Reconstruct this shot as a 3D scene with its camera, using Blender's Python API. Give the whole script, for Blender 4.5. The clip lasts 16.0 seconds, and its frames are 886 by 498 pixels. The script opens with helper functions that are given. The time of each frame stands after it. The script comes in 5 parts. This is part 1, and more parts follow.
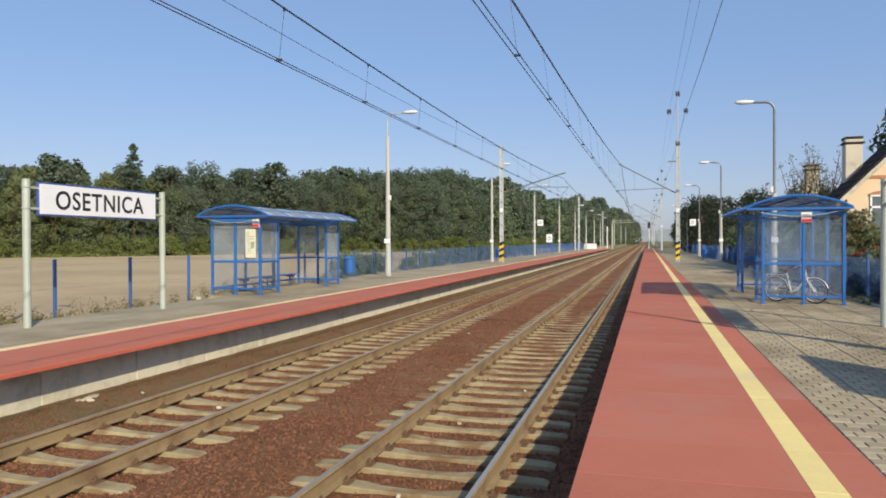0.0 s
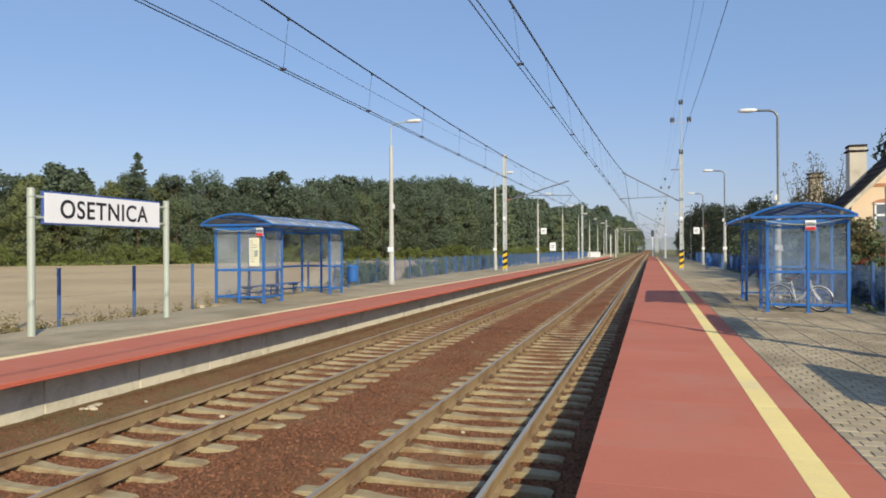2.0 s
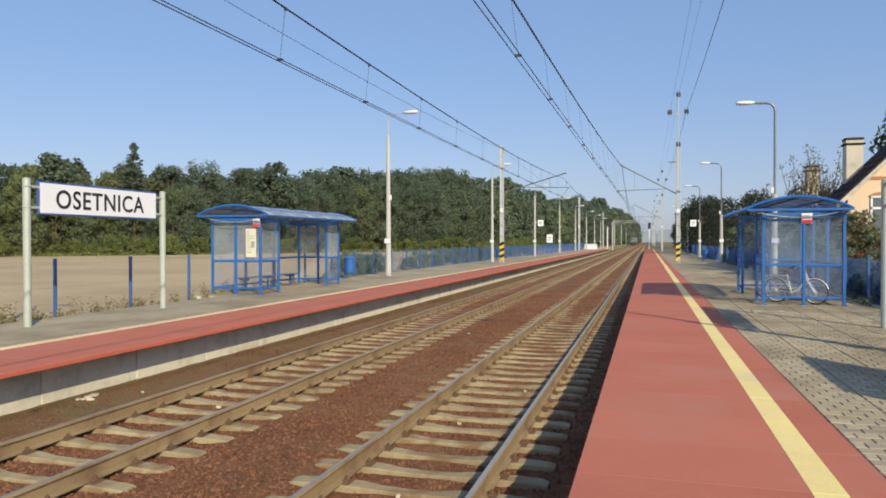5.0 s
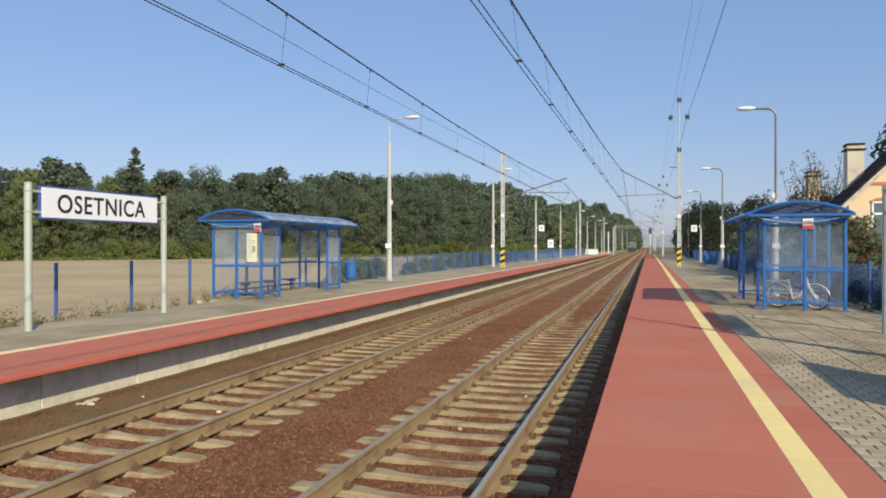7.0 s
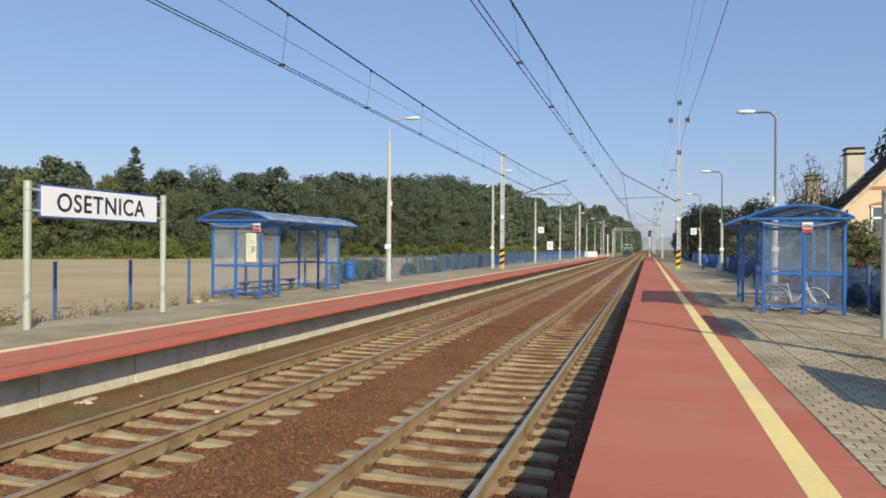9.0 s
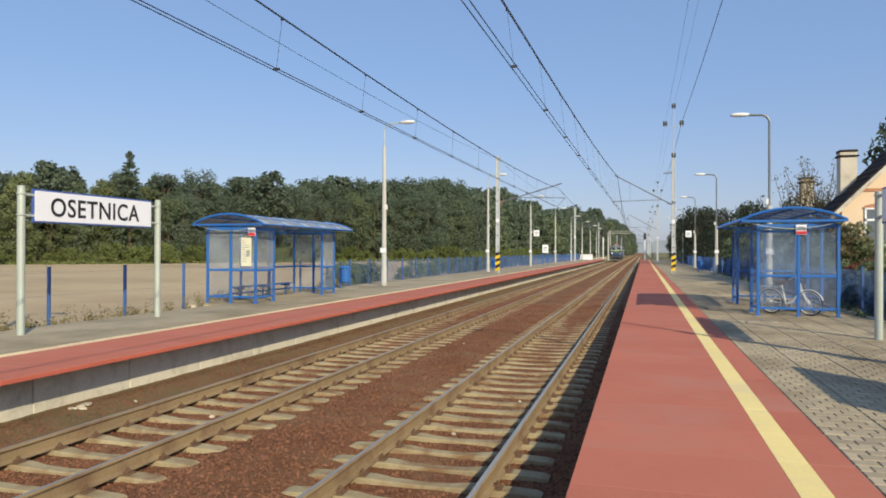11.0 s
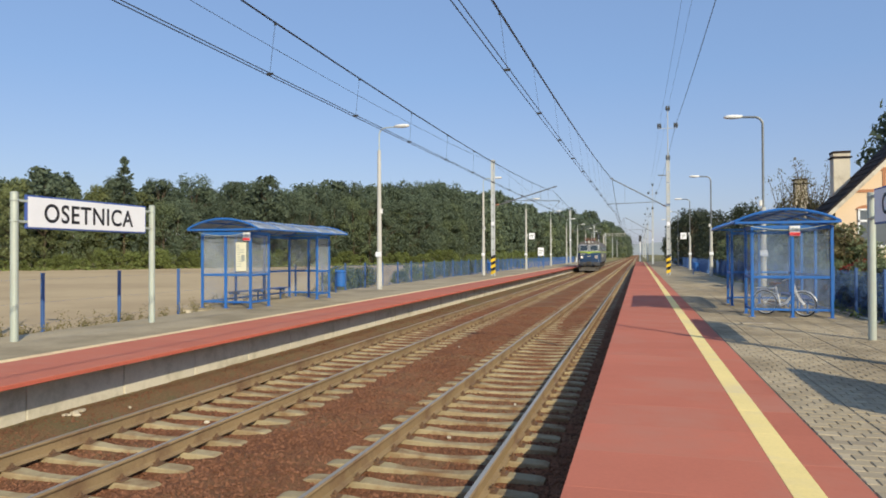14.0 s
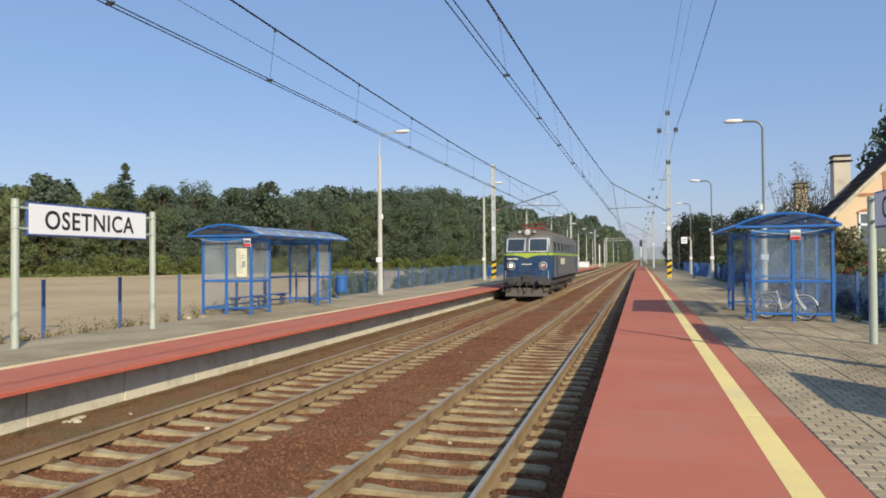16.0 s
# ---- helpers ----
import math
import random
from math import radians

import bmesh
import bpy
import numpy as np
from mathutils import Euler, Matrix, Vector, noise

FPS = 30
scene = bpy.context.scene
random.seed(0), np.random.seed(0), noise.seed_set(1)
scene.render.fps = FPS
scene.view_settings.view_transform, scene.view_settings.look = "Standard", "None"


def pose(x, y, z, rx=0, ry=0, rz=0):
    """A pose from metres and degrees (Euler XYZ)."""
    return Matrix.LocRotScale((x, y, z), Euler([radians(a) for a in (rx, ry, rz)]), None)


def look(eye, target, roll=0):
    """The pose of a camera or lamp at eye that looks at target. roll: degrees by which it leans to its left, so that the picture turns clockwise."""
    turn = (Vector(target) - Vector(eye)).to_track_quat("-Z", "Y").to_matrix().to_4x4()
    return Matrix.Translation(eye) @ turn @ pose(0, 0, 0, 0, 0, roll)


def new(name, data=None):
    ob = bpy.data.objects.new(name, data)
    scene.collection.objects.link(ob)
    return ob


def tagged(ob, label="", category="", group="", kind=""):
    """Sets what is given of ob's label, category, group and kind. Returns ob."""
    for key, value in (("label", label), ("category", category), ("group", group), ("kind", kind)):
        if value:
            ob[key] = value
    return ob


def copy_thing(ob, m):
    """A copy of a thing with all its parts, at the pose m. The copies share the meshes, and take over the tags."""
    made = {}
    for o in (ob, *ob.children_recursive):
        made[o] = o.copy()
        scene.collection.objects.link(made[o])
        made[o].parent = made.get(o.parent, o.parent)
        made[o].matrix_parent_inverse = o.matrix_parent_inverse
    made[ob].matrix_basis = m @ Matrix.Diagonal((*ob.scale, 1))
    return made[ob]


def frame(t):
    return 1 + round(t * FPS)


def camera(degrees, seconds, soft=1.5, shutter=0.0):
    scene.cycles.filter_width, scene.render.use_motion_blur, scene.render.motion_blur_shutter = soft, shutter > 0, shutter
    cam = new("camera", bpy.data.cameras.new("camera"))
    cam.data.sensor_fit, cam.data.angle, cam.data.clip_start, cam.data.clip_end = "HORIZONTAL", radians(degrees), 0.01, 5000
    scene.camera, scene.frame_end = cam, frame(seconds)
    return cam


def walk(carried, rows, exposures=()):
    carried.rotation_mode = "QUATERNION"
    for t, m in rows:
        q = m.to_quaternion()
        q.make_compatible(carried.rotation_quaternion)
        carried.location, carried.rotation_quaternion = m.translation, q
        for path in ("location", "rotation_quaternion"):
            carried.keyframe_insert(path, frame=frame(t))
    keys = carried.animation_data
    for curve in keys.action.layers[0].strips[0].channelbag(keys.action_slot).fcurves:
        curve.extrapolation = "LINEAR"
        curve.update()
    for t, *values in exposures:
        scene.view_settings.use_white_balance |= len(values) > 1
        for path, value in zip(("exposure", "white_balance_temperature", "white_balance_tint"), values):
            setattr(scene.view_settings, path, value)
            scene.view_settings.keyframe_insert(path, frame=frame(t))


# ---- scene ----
# ---- camera ----
# seconds, sway, yaw, pitch, roll; the hand-held camera stays at one spot on the platform
EYE = (0.0, 0.0, 1.70)
cam = camera(64.3, 16.0, soft=1.8)
PATH = [
    (0.0, -0.048, 16.156, -0.608, 0.210),
    (0.5, -0.048, 16.373, -0.747, 0.215),
    (1.0, -0.048, 16.431, -0.331, 0.225),
    (1.5, -0.048, 16.483, 0.158, 0.463),
    (2.0, -0.048, 16.431, 0.075, 0.246),
    (2.5, -0.048, 16.250, 0.023, 0.273),
    (3.0, -0.048, 16.212, -0.088, 0.398),
    (3.5, -0.048, 16.410, -0.336, 0.434),
    (4.0, -0.048, 16.209, -0.546, 0.204),
    (6.5, -0.048, 16.247, -0.632, -0.049),
    (7.0, -0.048, 16.252, -0.205, -0.020),
    (7.5, -0.048, 16.131, 0.044, -0.055),
    (8.0, -0.048, 16.107, 0.139, -0.154),
    (8.5, -0.048, 16.175, 0.047, -0.303),
    (9.0, -0.048, 16.203, -0.105, -0.410),
    (11.5, -0.033, 15.800, 0.224, -0.140),
    (12.0, -0.030, 15.813, 0.204, -0.107),
    (12.5, -0.025, 15.623, 0.236, -0.024),
    (13.0, -0.021, 15.650, 0.289, 0.032),
    (13.5, -0.017, 15.484, 0.281, 0.265),
    (14.0, -0.012, 15.509, 0.474, 0.192),
    (14.5, -0.009, 15.689, 0.556, 0.401),
    (15.0, -0.006, 15.668, 0.638, 0.258),
    (15.5, -0.003, 15.558, 0.751, 0.289),
    (16.0, 0.000, 15.583, 0.900, 0.400),
]

walk(cam, [(t, pose(EYE[0] + dx, EYE[1], EYE[2], 90 + pitch, roll, yaw)) for t, dx, yaw, pitch, roll in PATH], [(0, 0.0, 6500, 12), (16, 0.0, 6500, 12)])

# ---- light ----
TO_SUN = Vector((1.06, -1.32, 1.0)).normalized()
world = bpy.data.worlds.new("World")
scene.world = world
world.use_nodes = True
wn = world.node_tree
sky = wn.nodes.new("ShaderNodeTexSky")
sky.sky_type, sky.sun_disc = "NISHITA", False
sky.sun_elevation = math.asin(TO_SUN.z)
sky.sun_rotation = math.atan2(TO_SUN.x, TO_SUN.y)
sky.air_density, sky.dust_density, sky.ozone_density = 1.0, 0.9, 3.0
haze = wn.nodes.new("ShaderNodeMix")          # even summer haze over the whole sky
haze.data_type = "RGBA"
haze.inputs[0].default_value = 0.5
up = wn.nodes.new("ShaderNodeTexCoord")
axes = wn.nodes.new("ShaderNodeSeparateXYZ")
rise = wn.nodes.new("ShaderNodeMapRange")
rise.inputs[1].default_value, rise.inputs[2].default_value = 0.0, 0.24
band = wn.nodes.new("ShaderNodeMix")          # paler and greyer towards the horizon all round
band.data_type = "RGBA"
band.inputs[6].default_value, band.inputs[7].default_value = (3.45, 3.80, 5.80, 1), (2.35, 3.85, 6.75, 1)
wn.links.new(up.outputs["Generated"], axes.inputs[0])
wn.links.new(axes.outputs[2], rise.inputs[0])
wn.links.new(rise.outputs[0], band.inputs[0])
wn.links.new(band.outputs[2], haze.inputs[7])
wn.links.new(sky.outputs[0], haze.inputs[6])
wn.links.new(haze.outputs[2], wn.nodes["Background"].inputs[0])
wn.nodes["Background"].inputs[1].default_value = 0.12
sun = new("sun", bpy.data.lights.new("sun", "SUN"))
sun.data.energy, sun.data.angle, sun.data.color = 4.7, radians(0.6), (1.0, 0.90, 0.655)
sun.matrix_world = look(tuple(TO_SUN * 60), (0, 0, 0))

# ---- materials ----
def mat(name, col, rough=0.7, var=0.18, scale=0.8, fine=14.0, bump=0.15, metal=0.0, stain=None, amount=0.4,
        stain_scale=0.5, rand=0.0, alpha=1.0, emit=0.0, spec=0.4, island=0.0, dist=0.01):
    """A worn surface: coarse and fine variation, an optional stain colour, bump, and variation from piece to piece."""
    m = bpy.data.materials.new(name)
    m.use_nodes = True
    nt = m.node_tree
    nodes, link = nt.nodes, nt.links.new
    b = nodes["Principled BSDF"]
    tc, info = nodes.new("ShaderNodeTexCoord"), nodes.new("ShaderNodeObjectInfo")
    off = nodes.new("ShaderNodeVectorMath")
    off.operation = "MULTIPLY_ADD"
    off.inputs[1].default_value = (1, 1, 1)
    spread = nodes.new("ShaderNodeVectorMath")
    spread.operation = "SCALE"
    spread.inputs[0].default_value = (37.0, 91.0, 53.0)
    link(info.outputs["Random"], spread.inputs["Scale"])
    link(tc.outputs["Object"], off.inputs[0])
    link(spread.outputs[0], off.inputs[2])
    def noise_node(s, detail, rough_=0.6):
        n = nodes.new("ShaderNodeTexNoise")
        n.inputs["Scale"].default_value, n.inputs["Detail"].default_value, n.inputs["Roughness"].default_value = s, detail, rough_
        link(off.outputs[0], n.inputs["Vector"])
        return n.outputs["Fac"]
    big, small = noise_node(scale, 4), noise_node(fine, 5, 0.7)
    add = nodes.new("ShaderNodeMath")
    add.operation = "ADD"
    link(big, add.inputs[0])
    link(small, add.inputs[1])
    last = add.outputs[0]
    if rand:
        r = nodes.new("ShaderNodeMath")
        r.operation = "MULTIPLY_ADD"
        r.inputs[1].default_value = rand
        link(info.outputs["Random"], r.inputs[0])
        link(last, r.inputs[2])
        last = r.outputs[0]
    if island:
        g = nodes.new("ShaderNodeNewGeometry")
        r = nodes.new("ShaderNodeMath")
        r.operation = "MULTIPLY_ADD"
        r.inputs[1].default_value = island
        link(g.outputs["Random Per Island"], r.inputs[0])
        link(last, r.inputs[2])
        last = r.outputs[0]
    span = nodes.new("ShaderNodeMapRange")
    top = 1.35 + rand + island
    span.inputs[1].default_value, span.inputs[2].default_value = 0.65, top
    span.inputs[3].default_value, span.inputs[4].default_value = 1 - var, 1 + var
    link(last, span.inputs[0])
    scale_col = nodes.new("ShaderNodeVectorMath")
    scale_col.operation = "SCALE"
    scale_col.inputs[0].default_value = col
    link(span.outputs[0], scale_col.inputs["Scale"])
    out = scale_col.outputs[0]
    if stain:
        ramp = nodes.new("ShaderNodeMapRange")
        ramp.inputs[1].default_value, ramp.inputs[2].default_value = 0.62 - amount * 0.4, 0.78 - amount * 0.3
        link(noise_node(stain_scale, 6, 0.65), ramp.inputs[0])
        mixc = nodes.new("ShaderNodeMix")
        mixc.data_type = "RGBA"
        link(ramp.outputs[0], mixc.inputs[0])
        link(out, mixc.inputs[6])
        mixc.inputs[7].default_value = (*stain, 1)
        out = mixc.outputs[2]
    link(out, b.inputs["Base Color"])
    rr = nodes.new("ShaderNodeMapRange")
    rr.inputs[3].default_value, rr.inputs[4].default_value = max(0.03, rough - 0.12), min(1, rough + 0.12)
    link(small, rr.inputs[0])
    link(rr.outputs[0], b.inputs["Roughness"])
    b.inputs["Metallic"].default_value = metal
    b.inputs["Specular IOR Level"].default_value = spec
    b.inputs["Alpha"].default_value = alpha
    if emit:
        b.inputs["Emission Color"].default_value = (*col, 1)
        b.inputs["Emission Strength"].default_value = emit
    if bump:
        bp = nodes.new("ShaderNodeBump")
        bp.inputs["Strength"].default_value, bp.inputs["Distance"].default_value = bump, dist
        link(small, bp.inputs["Height"])
        link(bp.outputs[0], b.inputs["Normal"])
    return m

def leaf_mat(name, col, var=0.35):
    m = mat(name, col, 0.6, var, 0.35, 3.0, 0, island=0.7, rand=1.2, spec=0.25)
    nt = m.node_tree
    b = nt.nodes["Principled BSDF"]
    tr, mx = nt.nodes.new("ShaderNodeBsdfTranslucent"), nt.nodes.new("ShaderNodeMixShader")
    nt.links.new(b.inputs["Base Color"].links[0].from_socket, tr.inputs[0])
    mx.inputs[0].default_value = 0.36
    nt.links.new(b.outputs[0], mx.inputs[1])
    nt.links.new(tr.outputs[0], mx.inputs[2])
    nt.links.new(mx.outputs[0], nt.nodes["Material Output"].inputs[0])
    return m

red_coat = mat("red_coat", (0.47, 0.156, 0.104), 0.9, 0.15, 0.8, 25, 0.15, rand=0.45, stain=(0.46, 0.185, 0.130), amount=0.30, stain_scale=0.7, spec=0.12)
red_edge = mat("red_edge", (0.50, 0.13, 0.085), 0.65, 0.12, 0.6, 25, 0.12, spec=0.12)
yellow_paint = mat("yellow_paint", (0.84, 0.67, 0.28), 0.7, 0.10, 0.7, 30, 0.12, stain=(0.74, 0.60, 0.32), amount=0.35, stain_scale=0.9, spec=0.12)
line_cream = mat("faded_line", (0.80, 0.62, 0.36), 0.75, 0.12, 0.7, 30, 0.12, stain=(0.62, 0.42, 0.27), amount=0.3, stain_scale=1.3, spec=0.12)
wall_concrete = mat("wall_concrete", (0.62, 0.575, 0.46), 0.9, 0.14, 0.8, 16, 0.25, stain=(0.40, 0.37, 0.27), amount=0.30, stain_scale=1.6, rand=0.25, spec=0.12)
joint_dark = mat("joint_dark", (0.27, 0.22, 0.152), 0.9, 0.3, 2, 30, 0.2)
paver = mat("paver", (0.39, 0.325, 0.225), 0.85, 0.32, 1.2, 40, 0.3, rand=0.5, stain=(0.30, 0.25, 0.18), amount=0.3, stain_scale=0.3, spec=0.12)
paver_far = mat("paver_far", (0.38, 0.315, 0.215), 0.85, 0.28, 0.4, 40, 0.3, island=0.5, stain=(0.235, 0.19, 0.125), amount=0.42, stain_scale=0.55, spec=0.12)
paving_grey = mat("paving_grey", (0.385, 0.32, 0.215), 0.88, 0.24, 0.35, 12, 0.3, stain=(0.255, 0.21, 0.135), amount=0.42, stain_scale=0.5, spec=0.12)
concrete = mat("concrete", (0.60, 0.535, 0.41), 0.9, 0.2, 0.7, 18, 0.25, stain=(0.30, 0.255, 0.20), amount=0.5, stain_scale=0.9, rand=0.2, spec=0.12)
sleeper_mat = mat("sleeper_concrete", (0.365, 0.30, 0.18), 0.9, 0.30, 1.5, 25, 0.35, rand=0.5, stain=(0.22, 0.135, 0.07), amount=0.45, stain_scale=2.2, spec=0.12)
ballast_mat = mat("ballast_bed", (0.21, 0.092, 0.046), 0.95, 0.45, 0.7, 26, 1.0, stain=(0.24, 0.145, 0.075), amount=0.40, stain_scale=0.6, dist=0.04, spec=0.12)
bed_dusty = mat("dusty_bed", (0.20, 0.125, 0.068), 0.95, 0.4, 0.9, 24, 0.9, stain=(0.15, 0.125, 0.065), amount=0.45, stain_scale=0.9, dist=0.03, spec=0.12)
stone_mat = mat("ballast_stone", (0.180, 0.084, 0.049), 0.95, 0.50, 0.4, 30, 0.2, island=1.4, spec=0.12)
rail_rust = mat("rail_rust", (0.27, 0.19, 0.10), 0.75, 0.25, 1.0, 30, 0.25, stain=(0.16, 0.09, 0.05), amount=0.3, stain_scale=1.4)
rail_dull_mat = mat("rail_dull_surface", (0.42, 0.36, 0.28), 0.5, 0.12, 1.0, 40, 0.05, metal=0.6)
rail_top_mat = mat("rail_running_surface", (0.36, 0.345, 0.32), 0.55, 0.12, 1.0, 40, 0.03, metal=0.35)
clip_mat = mat("clip_rust", (0.14, 0.08, 0.045), 0.8, 0.3, 5, 40, 0.3)
blue_paint = mat("blue_paint", (0.024, 0.135, 0.43), 0.42, 0.15, 1.2, 20, 0.06, stain=(0.05, 0.13, 0.36), amount=0.25, stain_scale=1.5, rand=0.2)
blue_fence = mat("blue_fence", (0.055, 0.125, 0.31), 0.5, 0.2, 1.2, 20, 0.06, rand=0.2)
galv = mat("galvanised_steel", (0.46, 0.51, 0.45), 0.5, 0.12, 1.2, 20, 0.08, metal=0.25, stain=(0.46, 0.47, 0.42), amount=0.3, stain_scale=1.5)
mast_mat = mat("mast_concrete", (0.46, 0.49, 0.50), 0.75, 0.12, 0.6, 20, 0.15, rand=0.15)
pole_mat = mat("pole_concrete", (0.50, 0.495, 0.46), 0.8, 0.14, 0.6, 20, 0.2, rand=0.2)
steel_grey = mat("steel_grey", (0.20, 0.215, 0.225), 0.5, 0.15, 2, 20, 0.08, metal=0.6)
white_paint = mat("white_paint", (0.80, 0.82, 0.86), 0.45, 0.05, 1.0, 20, 0.04)
lamp_white = mat("lamp_housing", (0.72, 0.73, 0.72), 0.4, 0.06, 2, 20, 0.04)
letter_black = mat("letter_black", (0.02, 0.02, 0.025), 0.5, 0.1, 3, 30, 0)
sign_red = mat("sign_red", (0.6, 0.04, 0.05), 0.5, 0.1, 3, 20, 0)
hazard_yellow = mat("hazard_yellow", (0.75, 0.50, 0.03), 0.5, 0.1, 3, 20, 0.05)
wire_mat = mat("wire", (0.05, 0.055, 0.06), 0.5, 0.1, 1, 10, 0, metal=0.3)
poster_mat = mat("poster_paper", (0.70, 0.68, 0.52), 0.6, 0.08, 2, 20, 0)
ink_grey = mat("ink_grey", (0.30, 0.33, 0.30), 0.7, 0.1, 2, 20, 0)
wood_seat = mat("wood_seat", (0.05, 0.09, 0.25), 0.6, 0.2, 3, 25, 0.1)
field_mat = mat("field_stubble", (0.46, 0.355, 0.215), 0.95, 0.13, 0.035, 2.5, 0.5, stain=(0.36, 0.27, 0.165), amount=0.35, stain_scale=0.05, dist=0.05, spec=0.12)
grass_mat = mat("rough_grass", (0.175, 0.165, 0.085), 0.95, 0.35, 0.08, 3.0, 0.6, stain=(0.26, 0.22, 0.11), amount=0.4, stain_scale=0.12, dist=0.05, spec=0.12)
# far woods: the air's haze is painted into this pale blue-grey
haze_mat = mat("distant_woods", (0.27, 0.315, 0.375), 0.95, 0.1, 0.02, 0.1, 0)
leaf_a = leaf_mat("leaf_oak", (0.178, 0.220, 0.115))
leaf_b = leaf_mat("leaf_birch", (0.185, 0.210, 0.090))
leaf_c = leaf_mat("leaf_pine", (0.122, 0.158, 0.104))
leaf_g = leaf_mat("leaf_autumn", (0.150, 0.130, 0.062), 0.6)
leaf_f = leaf_mat("leaf_dark", (0.058, 0.072, 0.044))
leaf_d = leaf_mat("leaf_bush", (0.185, 0.22, 0.07))
leaf_e = leaf_mat("leaf_red", (0.20, 0.045, 0.03))
bark = mat("bark", (0.10, 0.075, 0.05), 0.9, 0.3, 2, 12, 0.5)
weed_mat = leaf_mat("weed", (0.26, 0.22, 0.10))
house_plaster = mat("house_plaster", (0.72, 0.56, 0.40), 0.85, 0.08, 0.5, 20, 0.15)
house_trim = mat("house_trim", (0.60, 0.55, 0.45), 0.75, 0.15, 1, 20, 0.15, stain=(0.36, 0.31, 0.24), amount=0.35, stain_scale=1.4)
timber_dark = mat("house_timber", (0.42, 0.19, 0.10), 0.7, 0.15, 1, 20, 0.1)
roof_tile = mat("roof_tile", (0.050, 0.040, 0.036), 0.9, 0.25, 0.8, 10, 0.3, rand=0.3, spec=0.1)
glass_dark = mat("window_glass", (0.10, 0.12, 0.14), 0.12, 0.1, 1, 5, 0, spec=0.8)
loco_blue = mat("loco_blue", (0.018, 0.055, 0.130), 0.4, 0.2, 0.8, 10, 0.05, stain=(0.045, 0.06, 0.10), amount=0.35, stain_scale=1.0)
loco_grey = mat("loco_grey", (0.145, 0.15, 0.16), 0.5, 0.18, 0.8, 10, 0.05, stain=(0.10, 0.10, 0.10), amount=0.35, stain_scale=1.0)
loco_roof = mat("loco_roof", (0.13, 0.115, 0.095), 0.7, 0.2, 0.8, 10, 0.1, stain=(0.13, 0.11, 0.09), amount=0.4)
loco_dusty = mat("loco_dusty_blue", (0.05, 0.06, 0.075), 0.8, 0.3, 1.2, 12, 0.15, stain=(0.10, 0.085, 0.07), amount=0.5)
plough_grey = mat("plough_grey", (0.10, 0.09, 0.078), 0.85, 0.3, 1.5, 15, 0.3)
loco_lime = mat("loco_lime", (0.36, 0.50, 0.07), 0.4, 0.1, 1, 10, 0)
loco_under = mat("loco_underframe", (0.060, 0.054, 0.048), 0.85, 0.3, 1.5, 15, 0.3)
loco_window = mat("loco_window_glass", (0.035, 0.05, 0.06), 0.08, 0.2, 1, 5, 0, spec=0.9)
loco_frame = mat("loco_window_frame", (0.60, 0.62, 0.63), 0.35, 0.1, 2, 20, 0, metal=0.3)
loco_red = mat("pantograph_red", (0.20, 0.05, 0.035), 0.6, 0.2, 2, 20, 0.1)
head_lens = mat("headlight_lens", (1.0, 0.95, 0.85), 0.2, 0.02, 2, 20, 0, emit=0.3)
lens_off = mat("dim_lens", (0.55, 0.55, 0.52), 0.15, 0.1, 2, 20, 0)
tyre_mat = mat("tyre_rubber", (0.03, 0.03, 0.03), 0.8, 0.2, 5, 40, 0.1)
bike_silver = mat("bike_silver", (0.84, 0.84, 0.83), 0.35, 0.08, 3, 20, 0, metal=0.15)
saddle_mat = mat("saddle_brown", (0.12, 0.05, 0.035), 0.6, 0.2, 3, 20, 0.1)


def clear_sheet(name, col, cover, rough):
    """Thin scratched plastic: part of the light passes straight through."""
    m = mat(name, col, rough, 0.2, 1.2, 8, 0)
    nt = m.node_tree
    tr, mx = nt.nodes.new("ShaderNodeBsdfTransparent"), nt.nodes.new("ShaderNodeMixShader")
    n = nt.nodes.new("ShaderNodeTexNoise")
    n.inputs["Scale"].default_value, n.inputs["Detail"].default_value = 1.6, 4
    r = nt.nodes.new("ShaderNodeMapRange")
    r.inputs[1].default_value, r.inputs[2].default_value = 0.3, 0.7
    r.inputs[3].default_value, r.inputs[4].default_value = cover * 0.5, cover * 1.5
    nt.links.new(n.outputs[0], r.inputs[0])
    nt.links.new(r.outputs[0], mx.inputs[0])
    nt.links.new(tr.outputs[0], mx.inputs[1])
    nt.links.new(nt.nodes["Principled BSDF"].outputs[0], mx.inputs[2])
    nt.links.new(mx.outputs[0], nt.nodes["Material Output"].inputs[0])
    return m

side_sheet = clear_sheet("shelter_side_sheet", (0.24, 0.33, 0.47), 0.16, 0.25)
low_sheet = clear_sheet("shelter_low_sheet", (0.30, 0.36, 0.46), 0.10, 0.2)
wall_sheet = clear_sheet("shelter_wall_sheet", (0.42, 0.47, 0.53), 0.25, 0.3)
roof_sheet = clear_sheet("shelter_roof_sheet", (0.40, 0.44, 0.49), 0.62, 0.4)

